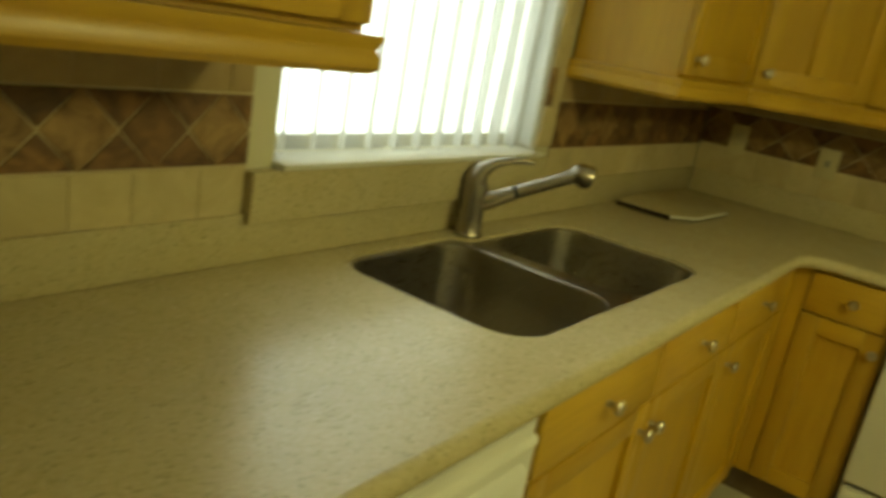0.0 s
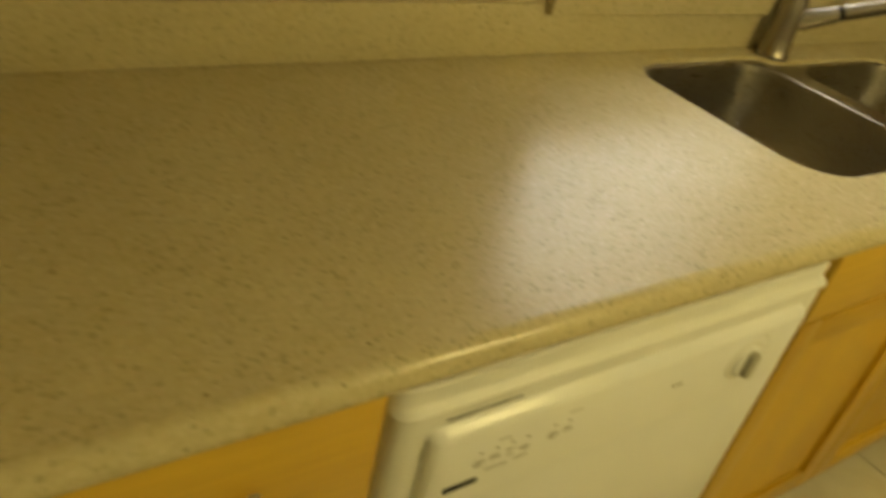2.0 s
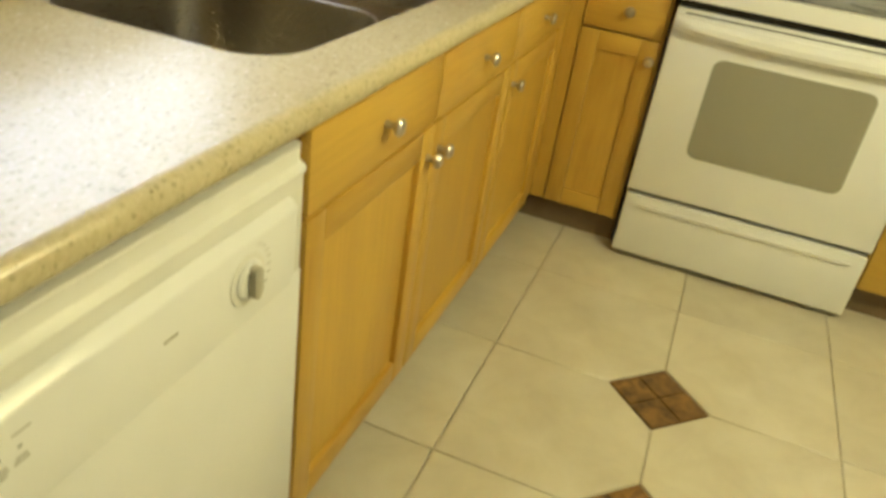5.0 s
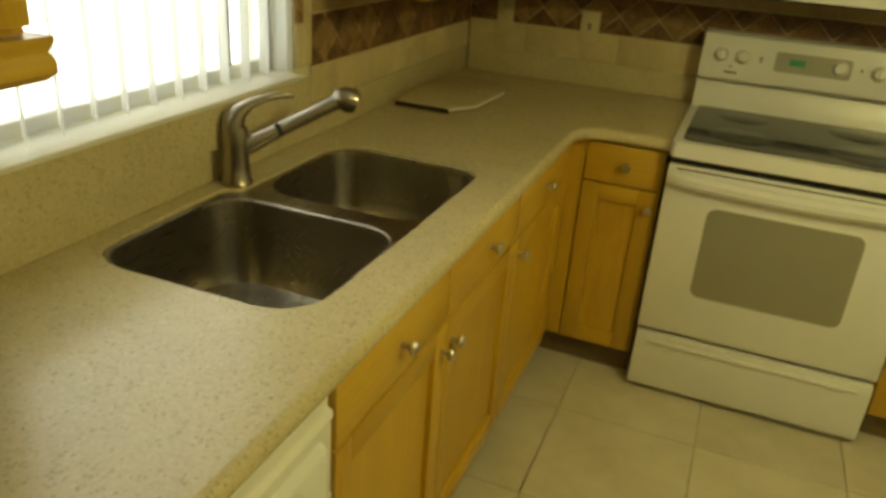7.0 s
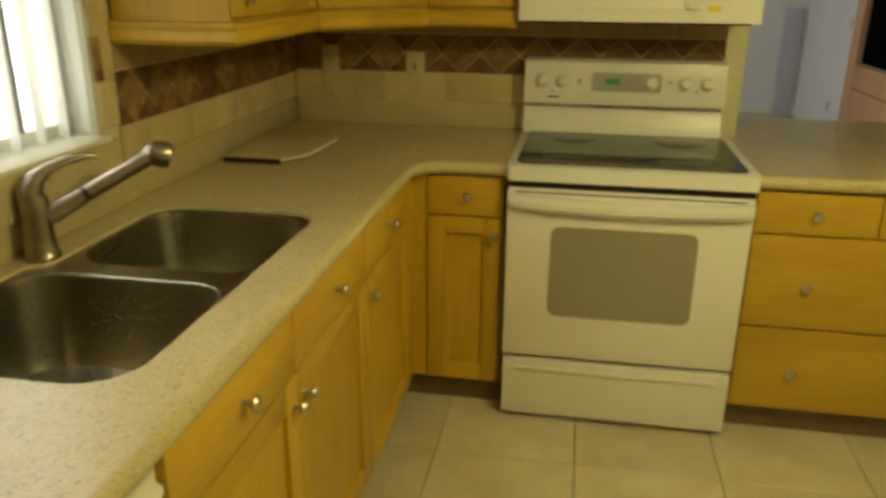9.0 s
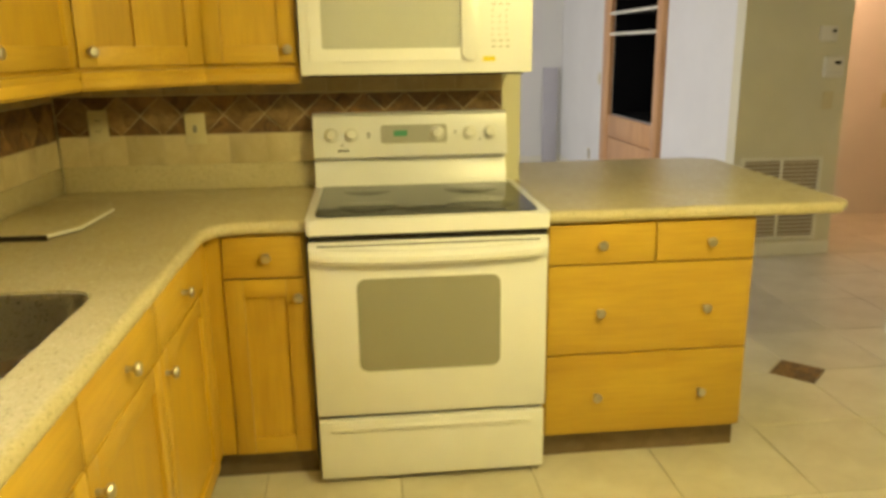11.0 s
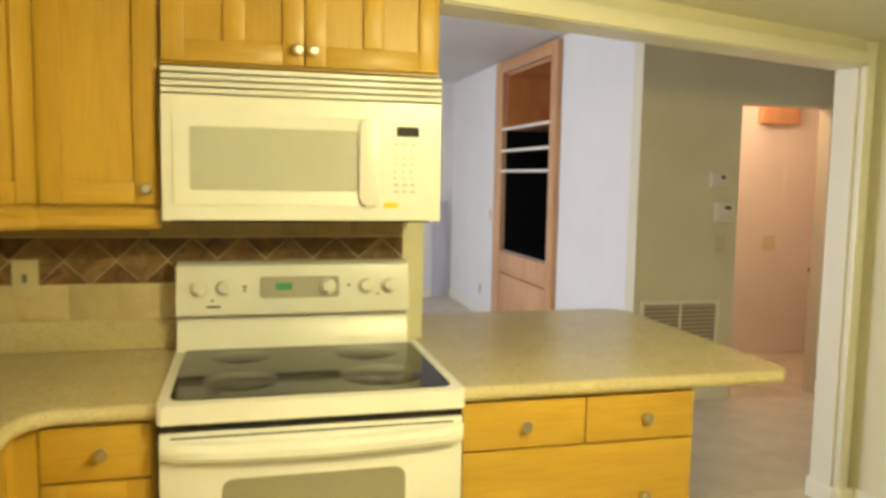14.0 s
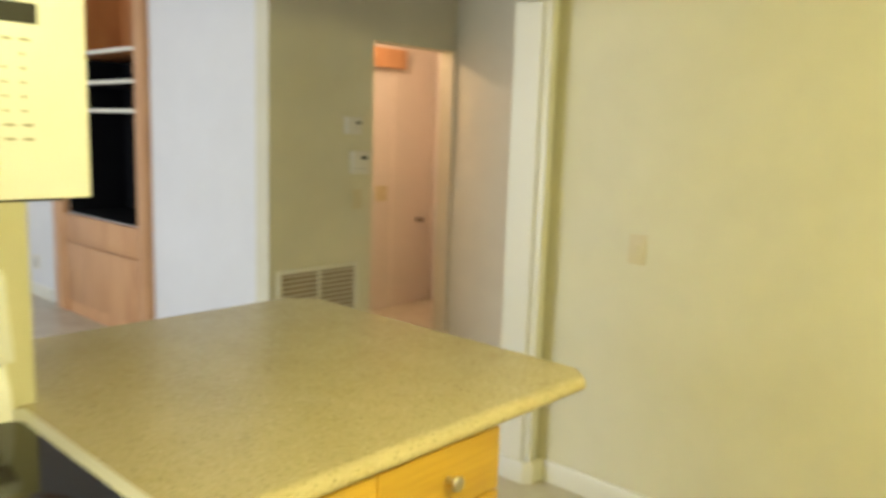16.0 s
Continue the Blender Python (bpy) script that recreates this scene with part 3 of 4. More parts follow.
def shaker(parent, m, u0, u1, z0, z1, d, across, bar=False, kn=None, name="door"):
    """A frame-and-panel door, 19 mm thick, standing on the plane d; bar: a middle stile."""
    s = 0.058
    door = part(name, bx((u0 + s - 0.004, d + 0.001, z0 + s - 0.004), (u1 - s + 0.004, d + 0.006, z1 - s + 0.004), m), M_WOOD_Z, parent)
    part("stile", bx((u0, d, z0), (u0 + s, d + 0.019, z1), m, 0.002), M_WOOD_Z, door)
    part("stile", bx((u1 - s, d, z0), (u1, d + 0.019, z1), m, 0.002), M_WOOD_Z, door)
    if bar:
        c = (u0 + u1) / 2
        part("stile", bx((c - s / 2, d, z0 + s + 0.0005), (c + s / 2, d + 0.0185, z1 - s - 0.0005), m, 0.002), M_WOOD_Z, door)
    part("rail", bx((u0 + s + 0.0005, d, z0), (u1 - s - 0.0005, d + 0.0187, z0 + s), m, 0.002), across, door)
    part("rail", bx((u0 + s + 0.0005, d, z1 - s), (u1 - s - 0.0005, d + 0.0187, z1), m, 0.002), across, door)
    if kn:
        knob(door, m, kn[0], d + 0.019, kn[1])
    return door


def drawer(parent, m, u0, u1, z0, z1, d, across, knobs):
    front = part("drawer_front", bx((u0, d, z0), (u1, d + 0.019, z1), m, 0.003), across, parent)
    for u, z in knobs:
        knob(front, m, u, d + 0.019, z)
    return front


def base_body(parent, m, u0, u1, d=0.590, z0=0.10, top=CT - TH - 0.001):
    """Sides, bottom, back and face frame of a base cabinet."""
    part("side_panel", bx((u0, 0.03, z0), (u0 + 0.016, d, top), m), M_WOOD_Z, parent)
    part("side_panel", bx((u1 - 0.016, 0.03, z0), (u1, d, top), m), M_WOOD_Z, parent)
    part("bottom_panel", bx((u0 + 0.0165, 0.03, z0), (u1 - 0.0165, d, z0 + 0.016), m), M_WOOD_Z, parent)
    part("back_panel", bx((u0 + 0.0165, 0.03, z0 + 0.0165), (u1 - 0.0165, 0.04, top), m), M_WOOD_Z, parent)
    frame_bars = (("frame_stile", (u0, z0), (u0 + 0.03, top), 0.012), ("frame_stile", (u1 - 0.03, z0), (u1, top), 0.012),
                  ("frame_rail", (u0 + 0.0305, z0), (u1 - 0.0305, z0 + 0.03), 0.0115), ("frame_rail", (u0 + 0.0305, top - 0.03), (u1 - 0.0305, top), 0.0115))
    for nm, (ua, za), (ub, zb), out in frame_bars:
        part(nm, bx((ua, d + 0.0005, za), (ub, d + out, zb), m), M_WOOD_Z, parent)
    part("toe_kick", bx((u0, 0.552, 0.0), (u1, 0.567, z0 - 0.001), m), M_TOEKICK, parent, "brown tiled toe kick")


D = 0.6025
DZ0, DZ1, PZ0, PZ1 = 0.728, 0.862, 0.108, 0.722
W, S = ON_WINDOW_WALL, ON_STOVE_WALL
WB = W @ Matrix.Translation((0, 0.018, 0))   # base cabinets below the window
LAB = "honey maple shaker base cabinet"

# beside the end wall
c = thing("base_cabinet", (0.3, -3.18, 0), LAB + " by the end wall", "cabinet", "base cabinets")
base_body(c, WB, YL + 0.001, -3.013)
drawer(c, WB, YL + 0.012, -3.017, 0.684, DZ1, D, M_WOOD_Y, [(-3.145, 0.775)])
shaker(c, WB, YL + 0.012, -3.017, PZ0, 0.678, D, M_WOOD_Y, kn=(-3.040, 0.632))
# sink base: two false drawers over two doors
c = thing("base_cabinet", (0.3, -1.75, 0), "honey maple sink base with two doors and two false drawers", "cabinet", "base cabinets")
base_body(c, WB, -2.252, -1.232)
drawer(c, WB, -2.248, -1.754, DZ0, DZ1, D, M_WOOD_Y, [(-2.0, 0.797)])
drawer(c, WB, -1.750, -1.236, DZ0, DZ1, D, M_WOOD_Y, [(-1.485, 0.797)])
shaker(c, WB, -2.248, -1.754, PZ0, PZ1, D, M_WOOD_Y, kn=(-1.782, 0.660))
shaker(c, WB, -1.750, -1.236, PZ0, PZ1, D, M_WOOD_Y, kn=(-1.722, 0.660))
# drawer and door up to the corner
c = thing("base_cabinet", (0.3, -0.93, 0), LAB + " next to the inside corner", "cabinet", "base cabinets")
base_body(c, WB, -1.230, -0.612)
drawer(c, WB, -1.228, -0.700, DZ0, DZ1, D, M_WOOD_Y, [(-0.965, 0.797)])
shaker(c, WB, -1.228, -0.700, PZ0, PZ1, D, M_WOOD_Y, kn=(-1.202, 0.665))
part("filler", bx((-0.698, D - 0.001, PZ0), (-0.606, D + 0.010, DZ1), WB), M_WOOD_Z, c)
# narrow one between corner and range
c = thing("base_cabinet", (0.78, -0.3, 0), LAB + ", narrow, beside the range", "cabinet", "base cabinets")
base_body(c, S, 0.6315, 0.945)
part("filler", bx((0.6315, D - 0.002, PZ0), (0.682, D + 0.010, DZ1), S), M_WOOD_Z, c)
part("toe_return", bx((0.5855, 0.5515, 0.0), (0.6310, 0.5665, 0.099), S), M_TOEKICK, c)
drawer(c, S, 0.686, 0.938, DZ0, DZ1, D, M_WOOD_X, [(0.825, 0.797)])
shaker(c, S, 0.686, 0.938, PZ0, PZ1, D, M_WOOD_X, kn=(0.918, 0.662))
# peninsula drawers
c = thing("drawer_cabinet", (2.1, -0.3, 0), "honey maple peninsula cabinet with two small and two wide drawers", "cabinet", "base cabinets")
base_body(c, S, 1.735, 2.455)
drawer(c, S, 1.740, 2.103, DZ0, DZ1, D, M_WOOD_X, [(1.917, 0.795)])
drawer(c, S, 2.107, 2.450, DZ0, DZ1, D, M_WOOD_X, [(2.29, 0.795)])
drawer(c, S, 1.740, 2.450, 0.408, 0.722, D, M_WOOD_X, [(1.917, 0.56), (2.29, 0.56)])
drawer(c, S, 1.740, 2.450, 0.106, 0.402, D, M_WOOD_X, [(1.917, 0.25), (2.29, 0.25)])
part("back_panel", bx((1.769, 0.0, 0.0), (2.455, 0.015, CT - TH - 0.001)), M_WOOD_X, c)

# ---- wall cabinets ----
UB, UT, UD = 1.378, KC - 0.002, 0.325
RAIL = [(-0.03, 0.0), (0.022, 0.0), (0.022, -0.008), (0.016, -0.020), (0.022, -0.030), (0.022, -0.045), (0.012, -0.055), (-0.03, -0.055)]


def upper_body(parent, m, u0, u1, z0=UB, d=UD):
    part("side_panel", bx((u0, 0.012, z0), (u0 + 0.016, d, UT), m), M_WOOD_Z, parent)
    part("side_panel", bx((u1 - 0.016, 0.012, z0), (u1, d, UT), m), M_WOOD_Z, parent)
    part("bottom_panel", bx((u0 + 0.0165, 0.012, z0), (u1 - 0.0165, d, z0 + 0.016), m), M_WOOD_Z, parent)
    part("top_panel", bx((u0 + 0.0165, 0.012, UT - 0.016), (u1 - 0.0165, d, UT), m), M_WOOD_Z, parent)
    part("back_panel", bx((u0 + 0.0165, 0.012, z0 + 0.0165), (u1 - 0.0165, 0.02, UT - 0.0165), m), M_WOOD_Z, parent)


ULAB = "honey maple shaker wall cabinet"
c = thing("wall_cabinet", (0.16, -2.90, UB), ULAB + " before the sink window", "cabinet", "wall cabinets")
upper_body(c, W, YL + 0.003, -2.452)
shaker(c, W, YL + 0.008, -2.902, UB + 0.012, UT - 0.01, UD + 0.001, M_WOOD_Y, kn=(-2.93, UB + 0.06))
shaker(c, W, -2.898, -2.457, UB + 0.012, UT - 0.01, UD + 0.001, M_WOOD_Y, kn=(-2.87, UB + 0.06))
part("light_rail", sweep(B(), [(UD + 0.001, YL + 0.004), (UD + 0.001, -2.452), (0.012, -2.452)], RAIL, UB - 0.001), M_WOOD_Y, c, "moulded maple light rail")
c = thing("wall_cabinet", (0.16, -0.98, UB), ULAB + " beside the window", "cabinet", "wall cabinets")
upper_body(c, W, -1.255, -0.665)
shaker(c, W, -1.250, -0.670, UB + 0.012, UT - 0.01, UD + 0.001, M_WOOD_Y, kn=(-1.205, UB + 0.055))
part("light_rail", sweep(B(), [(0.012, -1.255), (UD + 0.001, -1.255), (UD + 0.001, -0.665)], RAIL, UB - 0.001), M_WOOD_Y, c, "moulded maple light rail")
# diagonal corner cabinet
c = thing("corner_wall_cabinet", (0.25, -0.25, UB), "diagonal honey maple corner wall cabinet", "cabinet", "wall cabinets")
prof = [(0.013, -0.013), (0.013, -0.663), (UD, -0.663), (0.628, -UD), (0.628, -0.013)]
part("body", prism(B(), prof, UB, UT), M_WOOD_Z, c)
a, b = Vector((UD, -0.663)), Vector((0.628, -UD))
way = (b - a).normalized()
out = Vector((way.y, -way.x))
MD = Matrix(((way.x, out.x, 0, a.x), (way.y, out.y, 0, a.y), (0, 0, 1, 0), (0, 0, 0, 1)))
L = (b - a).length
shaker(c, MD, 0.012, L - 0.012, UB + 0.012, UT - 0.01, 0.001, M_WOOD_X, bar=True, kn=(0.045, UB + 0.055))
part("light_rail", sweep(B(), [a + way * 0.012, b - way * 0.012], RAIL, UB - 0.001), M_WOOD_X, c, "moulded maple light rail")
# straight one beside the microwave
c = thing("wall_cabinet", (0.78, -0.16, UB), ULAB + " beside the microwave", "cabinet", "wall cabinets")
upper_body(c, S, 0.630, 0.940)
shaker(c, S, 0.636, 0.935, UB + 0.012, UT - 0.01, UD + 0.001, M_WOOD_X, kn=(0.908, UB + 0.055))
part("light_rail", sweep(B(), [(0.632, -UD - 0.001), (0.940, -UD - 0.001)], RAIL, UB - 0.001), M_WOOD_X, c, "moulded maple light rail")
# over the microwave
c = thing("wall_cabinet", (1.33, -0.16, 1.775), "short honey maple cabinet with two doors over the microwave", "cabinet", "wall cabinets")
upper_body(c, S, 0.945, 1.728, 1.775)
shaker(c, S, 0.950, 1.332, 1.782, UT - 0.01, UD + 0.001, M_WOOD_X, bar=True, kn=(1.312, 1.825))
shaker(c, S, 1.336, 1.723, 1.782, UT - 0.01, UD + 0.001, M_WOOD_X, bar=True, kn=(1.356, 1.825))

# ---- range ----
R0, R1 = 0.957, 1.728
RM = (R0 + R1) / 2
rg = thing("electric_range", (RM, -0.33, 0), "bisque freestanding electric range with black glass cooktop", "range")
part("body", bx((R0 + 0.004, -0.625, 0.0295), (R1 - 0.004, -0.012, 0.868)), M_WHITE, rg)
part("base", bx((R0 + 0.03, -0.60, 0.0), (R1 - 0.03, -0.05, 0.029)), M_DARK_PLASTIC, rg)
top = part("cooktop_frame", prism(B(), rounded(RM, -0.355, R1 - R0 + 0.002, 0.665, 0.02), 0.874, 0.922, bevel=0.012), M_WHITE, rg)
part("glass_top", prism(B(), rounded(RM, -0.375, 0.715, 0.545, 0.03), 0.923, 0.9255), M_BLACK_GLASS, rg, "black ceramic glass cooktop")
for x, y, r in ((RM - 0.19, -0.50, 0.10), (RM + 0.19, -0.50, 0.115), (RM - 0.19, -0.22, 0.085), (RM + 0.19, -0.22, 0.10)):
    bm = B()
    lathe(bm, [(r, 0.9256), (r - 0.001, 0.9258), (0.0, 0.9258)], Matrix.Translation((x, y, 0)), 40)
    part("burner", bm, M_BURNER, top, "burner zone, darkened for the dark reflections on the glass")
dz0, dz1 = 0.250, 0.848
dr = part("oven_door", bx((R0 + 0.002, -0.668, dz0), (R1 - 0.002, -0.628, dz1), bevel=0.008), M_WHITE, rg)
part("window", prism(B(), rounded(RM - 0.004, 0.565, 0.464, 0.316, 0.03), 0.0, 0.002, Matrix(((1, 0, 0, 0), (0, 0, -1, -0.668), (0, 1, 0, 0), (0, 0, 0, 1)))), M_WARM_GREY, dr, "grey oven window")
hp = [(-0.0, -0.016), (0.030, -0.020), (0.040, -0.008), (0.040, 0.010), (0.028, 0.022), (0.0, 0.026)]
bm = B()
prev = None
N = 24
for i in range(N + 1):
    u = i / N
    x = R0 + 0.004 + u * (R1 - R0 - 0.008)
    e = min(1.0, min(u, 1 - u) / 0.06)
    e = math.sin(e * math.pi / 2)
    sag = -0.014 * (1 - (2 * u - 1) ** 2)
    ring = [bm.verts.new((x, -0.667 - o * (0.35 + 0.65 * e), 0.806 + sag + up)) for o, up in hp]
    if prev:
        for k in range(len(hp)):
            bm.faces.new((prev[k], prev[(k + 1) % len(hp)], ring[(k + 1) % len(hp)], ring[k]))
    else:
        bm.faces.new(ring)
    prev = ring
bm.faces.new(prev)
part("handle", bm, M_WHITE, dr, "bowed bisque door handle")
part("vent_slot", bx((R0 + 0.03, -0.6693, 0.832), (R1 - 0.03, -0.660, 0.836)), M_DARK_PLASTIC, dr)
# dark plate set into the gap over the door to draw its shade
part("door_gap_shade", bx((R0 + 0.006, -0.666, 0.8495), (R1 - 0.006, -0.60, 0.873)), M_DARK_PLASTIC, rg)
dw = part("storage_drawer", bx((R0 + 0.006, -0.673, 0.022), (R1 - 0.006, -0.628, 0.236), bevel=0.006), M_WHITE, rg)
part("pull_lip", bx((R0 + 0.05, -0.6835, 0.198), (R1 - 0.05, -0.672, 0.214), bevel=0.005), M_WHITE, dw)
# likewise a dark filler for the shaded gap above the drawer
part("drawer_gap_shade", bx((R0 + 0.008, -0.645, 0.239), (R1 - 0.008, -0.60, 0.249)), M_DARK_PLASTIC, rg)
# backguard: lower lip and leaning control panel
GX0, GX1 = R0 + 0.002, R1 - 0.036
bm = B()
sec = [(-0.012, 0.922), (-0.105, 0.922), (-0.092, 0.98), (-0.070, 1.026), (-0.118, 1.036), (-0.120, 1.044), (-0.090, 1.187), (-0.075, 1.196), (-0.012, 1.196)]
ends = []
for x in (GX0, GX1):
    ends.append([bm.verts.new((x, y, z)) for y, z in sec])
for i in range(len(sec)):
    bm.faces.new((ends[0][i], ends[0][(i + 1) % len(sec)], ends[1][(i + 1) % len(sec)], ends[1][i]))
bm.faces.new(ends[0])
bm.faces.new(ends[1])
bg = part("backguard", bm, M_WHITE, rg)
th = math.atan2(0.030, 0.145)
PM = Matrix.Translation((0, -0.106, 1.111)) @ Matrix.Rotation(-th, 4, "X") @ Matrix(((1, 0, 0, 0), (0, 0, -1, 0), (0, 1, 0, 0), (0, 0, 0, 1)))
part("control_panel", prism(B(), rounded(1.337, 0.008, 0.250, 0.068, 0.01), 0.0, 0.003, PM), M_GREY_PLASTIC, bg, "grey control strip")
part("clock_display", prism(B(), rounded(1.286, 0.010, 0.052, 0.022, 0.003), 0.0, 0.0045, PM), M_GREEN, bg, "small lit green clock display")
for i, x in enumerate((1.028, 1.103, 1.424, 1.550, 1.627)):
    k = part("control_knob", lathe(B(), [(0.027, 0.0), (0.027, 0.006), (0.022, 0.009), (0.020, 0.024), (0.017, 0.028), (0.0, 0.028)], PM @ Matrix.Translation((x, 0.008, 0.0031 if i == 2 else 0.0005)), 24), M_WHITE_FLAT, bg, "round bisque control knob")
    part("grip", bx((x - 0.004, 0.008 - 0.018, 0.028), (x + 0.004, 0.008 + 0.018, 0.034), PM, 0.001), M_WHITE_FLAT, k)
for x, y, w in ((1.066, -0.030, 0.007), (1.494, 0.012, 0.008), (1.588, -0.018, 0.008), (1.070, -0.050, 0.042), (1.165, 0.012, 0.012), (1.165, 0.000, 0.009)):
    part("print_mark", bx((x - w / 2, y - 0.003, 0.0), (x + w / 2, y + 0.003, 0.001), PM), M_DARK_PLASTIC, bg)

# ---- microwave ----
m0, m1, mz0, mz1, MF = 0.950, 1.724, 1.347, 1.766, -0.385
mw = thing("microwave_oven", (RM, -0.2, mz0), "bisque over-the-range microwave with vent louvres and side keypad", "microwave")
part("body", bx((m0 + 0.004, -0.345, mz0), (m1 - 0.004, -0.012, mz1 - 0.001)), M_WHITE, mw)
part("underside", bx((m0 + 0.02, -0.335, mz0 - 0.006), (m1 - 0.02, -0.02, mz0 - 0.0005)), M_DARK_PLASTIC, mw)
gr = part("vent_grille", bx((m0, -0.360, 1.690), (m1, -0.346, mz1 - 0.001)), M_GREY_PLASTIC, mw)
for i in range(4):
    z = 1.693 + 0.0185 * i
    part("louvre", bx((m0, MF - 0.001, z), (m1, -0.361, z + 0.0135), IDENT, 0.003), M_WHITE, gr)
FMX = Matrix(((1, 0, 0, 0), (0, 0, -1, MF), (0, 1, 0, 0), (0, 0, 0, 1)))
def sloped_frame(bm, outer, inner, d0, d1, m):
    """A four-sided bezel falling from the outer rectangle at d0 to the inner one at d1."""
    ro = [bm.verts.new(m @ Vector((x, z, d0))) for x, z in outer]
    ri = [bm.verts.new(m @ Vector((x, z, d1))) for x, z in inner]
    rb = [bm.verts.new(m @ Vector((x, z, -0.001))) for x, z in outer]
    rc = [bm.verts.new(m @ Vector((x, z, -0.001))) for x, z in inner]
    for p, q in ((ro, ri), (rb, ro), (ri, rc)):
        for i in range(4):
            bm.faces.new((p[i], p[(i + 1) % 4], q[(i + 1) % 4], q[i]))
    return bm


def rect(x0, z0, x1, z1):
    return [(x0, z0), (x1, z0), (x1, z1), (x0, z1)]


dm = part("door", bx((m0, MF, mz0 + 0.002), (1.548, -0.3455, 1.688), bevel=0.0008, seg=1), M_WHITE, mw)
part("window", prism(B(), rounded(1.252, 1.518, 0.458, 0.172, 0.008), 0.0, 0.0015, FMX), M_MW_WINDOW, dm, "grey perforated door window")
part("bezel", sloped_frame(B(), rect(m0 + 0.030, mz0 + 0.045, 1.486, 1.640), rect(1.022, 1.431, 1.482, 1.605), 0.0065, 0.0018, FMX), M_WHITE, dm, "sloping moulded window surround")
part("handle", prism(B(), rounded(1.513, 1.516, 0.058, 0.250, 0.018), -0.002, 0.020, FMX, 0.008), M_WHITE, dm, "upright bisque handle")
pn = part("keypad_panel", bx((1.5482, MF, mz0 + 0.002), (m1, -0.3455, 1.688), bevel=0.0008, seg=1), M_WHITE, mw)
part("display", bx((1.592, MF - 0.0015, 1.592), (1.658, MF, 1.620)), M_DARK_PLASTIC, pn, "dark display")
for r in range(8):
    for q in range(3):
        if r in (1,) and q == 1:
            continue
        w = 0.013 if r in (0, 6, 7) else 0.005
        part("key_print", bx((1.586 + 0.024 * q, MF - 0.0008, 1.568 - 0.0195 * r), (1.586 + 0.024 * q + w, MF, 1.572 - 0.0195 * r)), M_GREY_PLASTIC, pn)
part("sticker", bx((1.556, MF - 0.001, 1.386), (1.598, MF, 1.402)), M_YELLOW, pn, "small yellow energy sticker")

# ---- dishwasher ----
DW0, DW1 = -3.003, -2.2535
WD = W @ Matrix.Translation((0, -0.010, 0))   # set back under the counter's edge
dsh = thing("dishwasher", (0.3, (DW0 + DW1) / 2, 0), "bisque built-in dishwasher with control dial", "dishwasher")
part("tub", bx((DW0 + 0.006, 0.05, 0.10), (DW1 - 0.006, 0.600, 0.838), WD), M_DARK_PLASTIC, dsh)
part("door", bx((DW0 + 0.004, 0.601, 0.118), (DW1 - 0.001, 0.648, 0.652), WD, 0.005), M_WHITE, dsh)
part("kick_plate", bx((DW0 + 0.008, 0.56, 0.012), (DW1 - 0.008, 0.612, 0.112), WD, 0.003), M_WHITE_FLAT, dsh)


def run(profile, u0, u1, ease, drop):
    """A moulding of (out, up) pairs along the front, its ends rounded off over ease and drawn in by drop."""
    bm = B()
    rings = []
    for u, k in ((u0, 1.0), (u0 + ease * 0.15, 0.5), (u0 + ease * 0.5, 0.13), (u0 + ease, 0.0), (u1 - ease, 0.0), (u1 - ease * 0.5, 0.13), (u1 - ease * 0.15, 0.5), (u1, 1.0)):
        rings.append([bm.verts.new(WD @ Vector((u, d - (k * drop if d > 0.62 else 0.0), z))) for d, z in profile])
    n = len(profile)
    for r0, r1 in zip(rings, rings[1:]):
        for i in range(n):
            bm.faces.new((r0[i], r0[(i + 1) % n], r1[(i + 1) % n], r1[i]))
    bm.faces.new(rings[0])
    bm.faces.new(rings[-1])
    return bm


pc = part("control_panel", run([(0.601, 0.655), (0.650, 0.655), (0.652, 0.660), (0.652, 0.808), (0.656, 0.812), (0.656, 0.816), (0.647, 0.822), (0.645, 0.826), (0.646, 0.846), (0.643, 0.848), (0.601, 0.848)], DW0, DW1, 0.026, 0.016), M_WHITE_FLAT, dsh)
raised = part("fascia", run([(0.6525, 0.660), (0.664, 0.660), (0.667, 0.664), (0.669, 0.775), (0.666, 0.781), (0.6525, 0.790)], DW0 + 0.042, DW1 - 0.045, 0.022, 0.011), M_WHITE, pc)
DMX = WD @ Matrix(((1, 0, 0, 0), (0, 0, 1, 0.6685), (0, 1, 0, 0), (0, 0, 0, 1)))
DU, DZ = -2.424, 0.728
part("dial_ring", lathe(B(), [(0.036, 0.0), (0.036, 0.0008), (0.032, 0.0012), (0.0, 0.0012)], DMX @ Matrix.Translation((DU, DZ, 0)), 32), M_WHITE_FLAT, raised)
dl = part("dial", lathe(B(), [(0.027, 0.0013), (0.027, 0.004), (0.023, 0.007), (0.0, 0.007)], DMX @ Matrix.Translation((DU, DZ, 0)), 28), M_WHITE, raised, "round control dial")
part("grip", prism(B(), rounded(DU, DZ, 0.016, 0.046, 0.0075), 0.006, 0.017, DMX, 0.002), M_DIAL, dl)
for k in range(9):
    a = radians(-60 + 15 * k)
    part("dial_mark", bx((DU + 0.046 * math.cos(a) - 0.004, DZ + 0.046 * math.sin(a) - 0.0008, -0.001), (DU + 0.046 * math.cos(a) + 0.005, DZ + 0.046 * math.sin(a) + 0.0008, 0.0004), DMX), M_FAINT, raised)
part("latch_slot", bx((-2.940, 0.6515, 0.7945), (-2.838, 0.6526, 0.7972), WD), M_DARK_PLASTIC, pc)
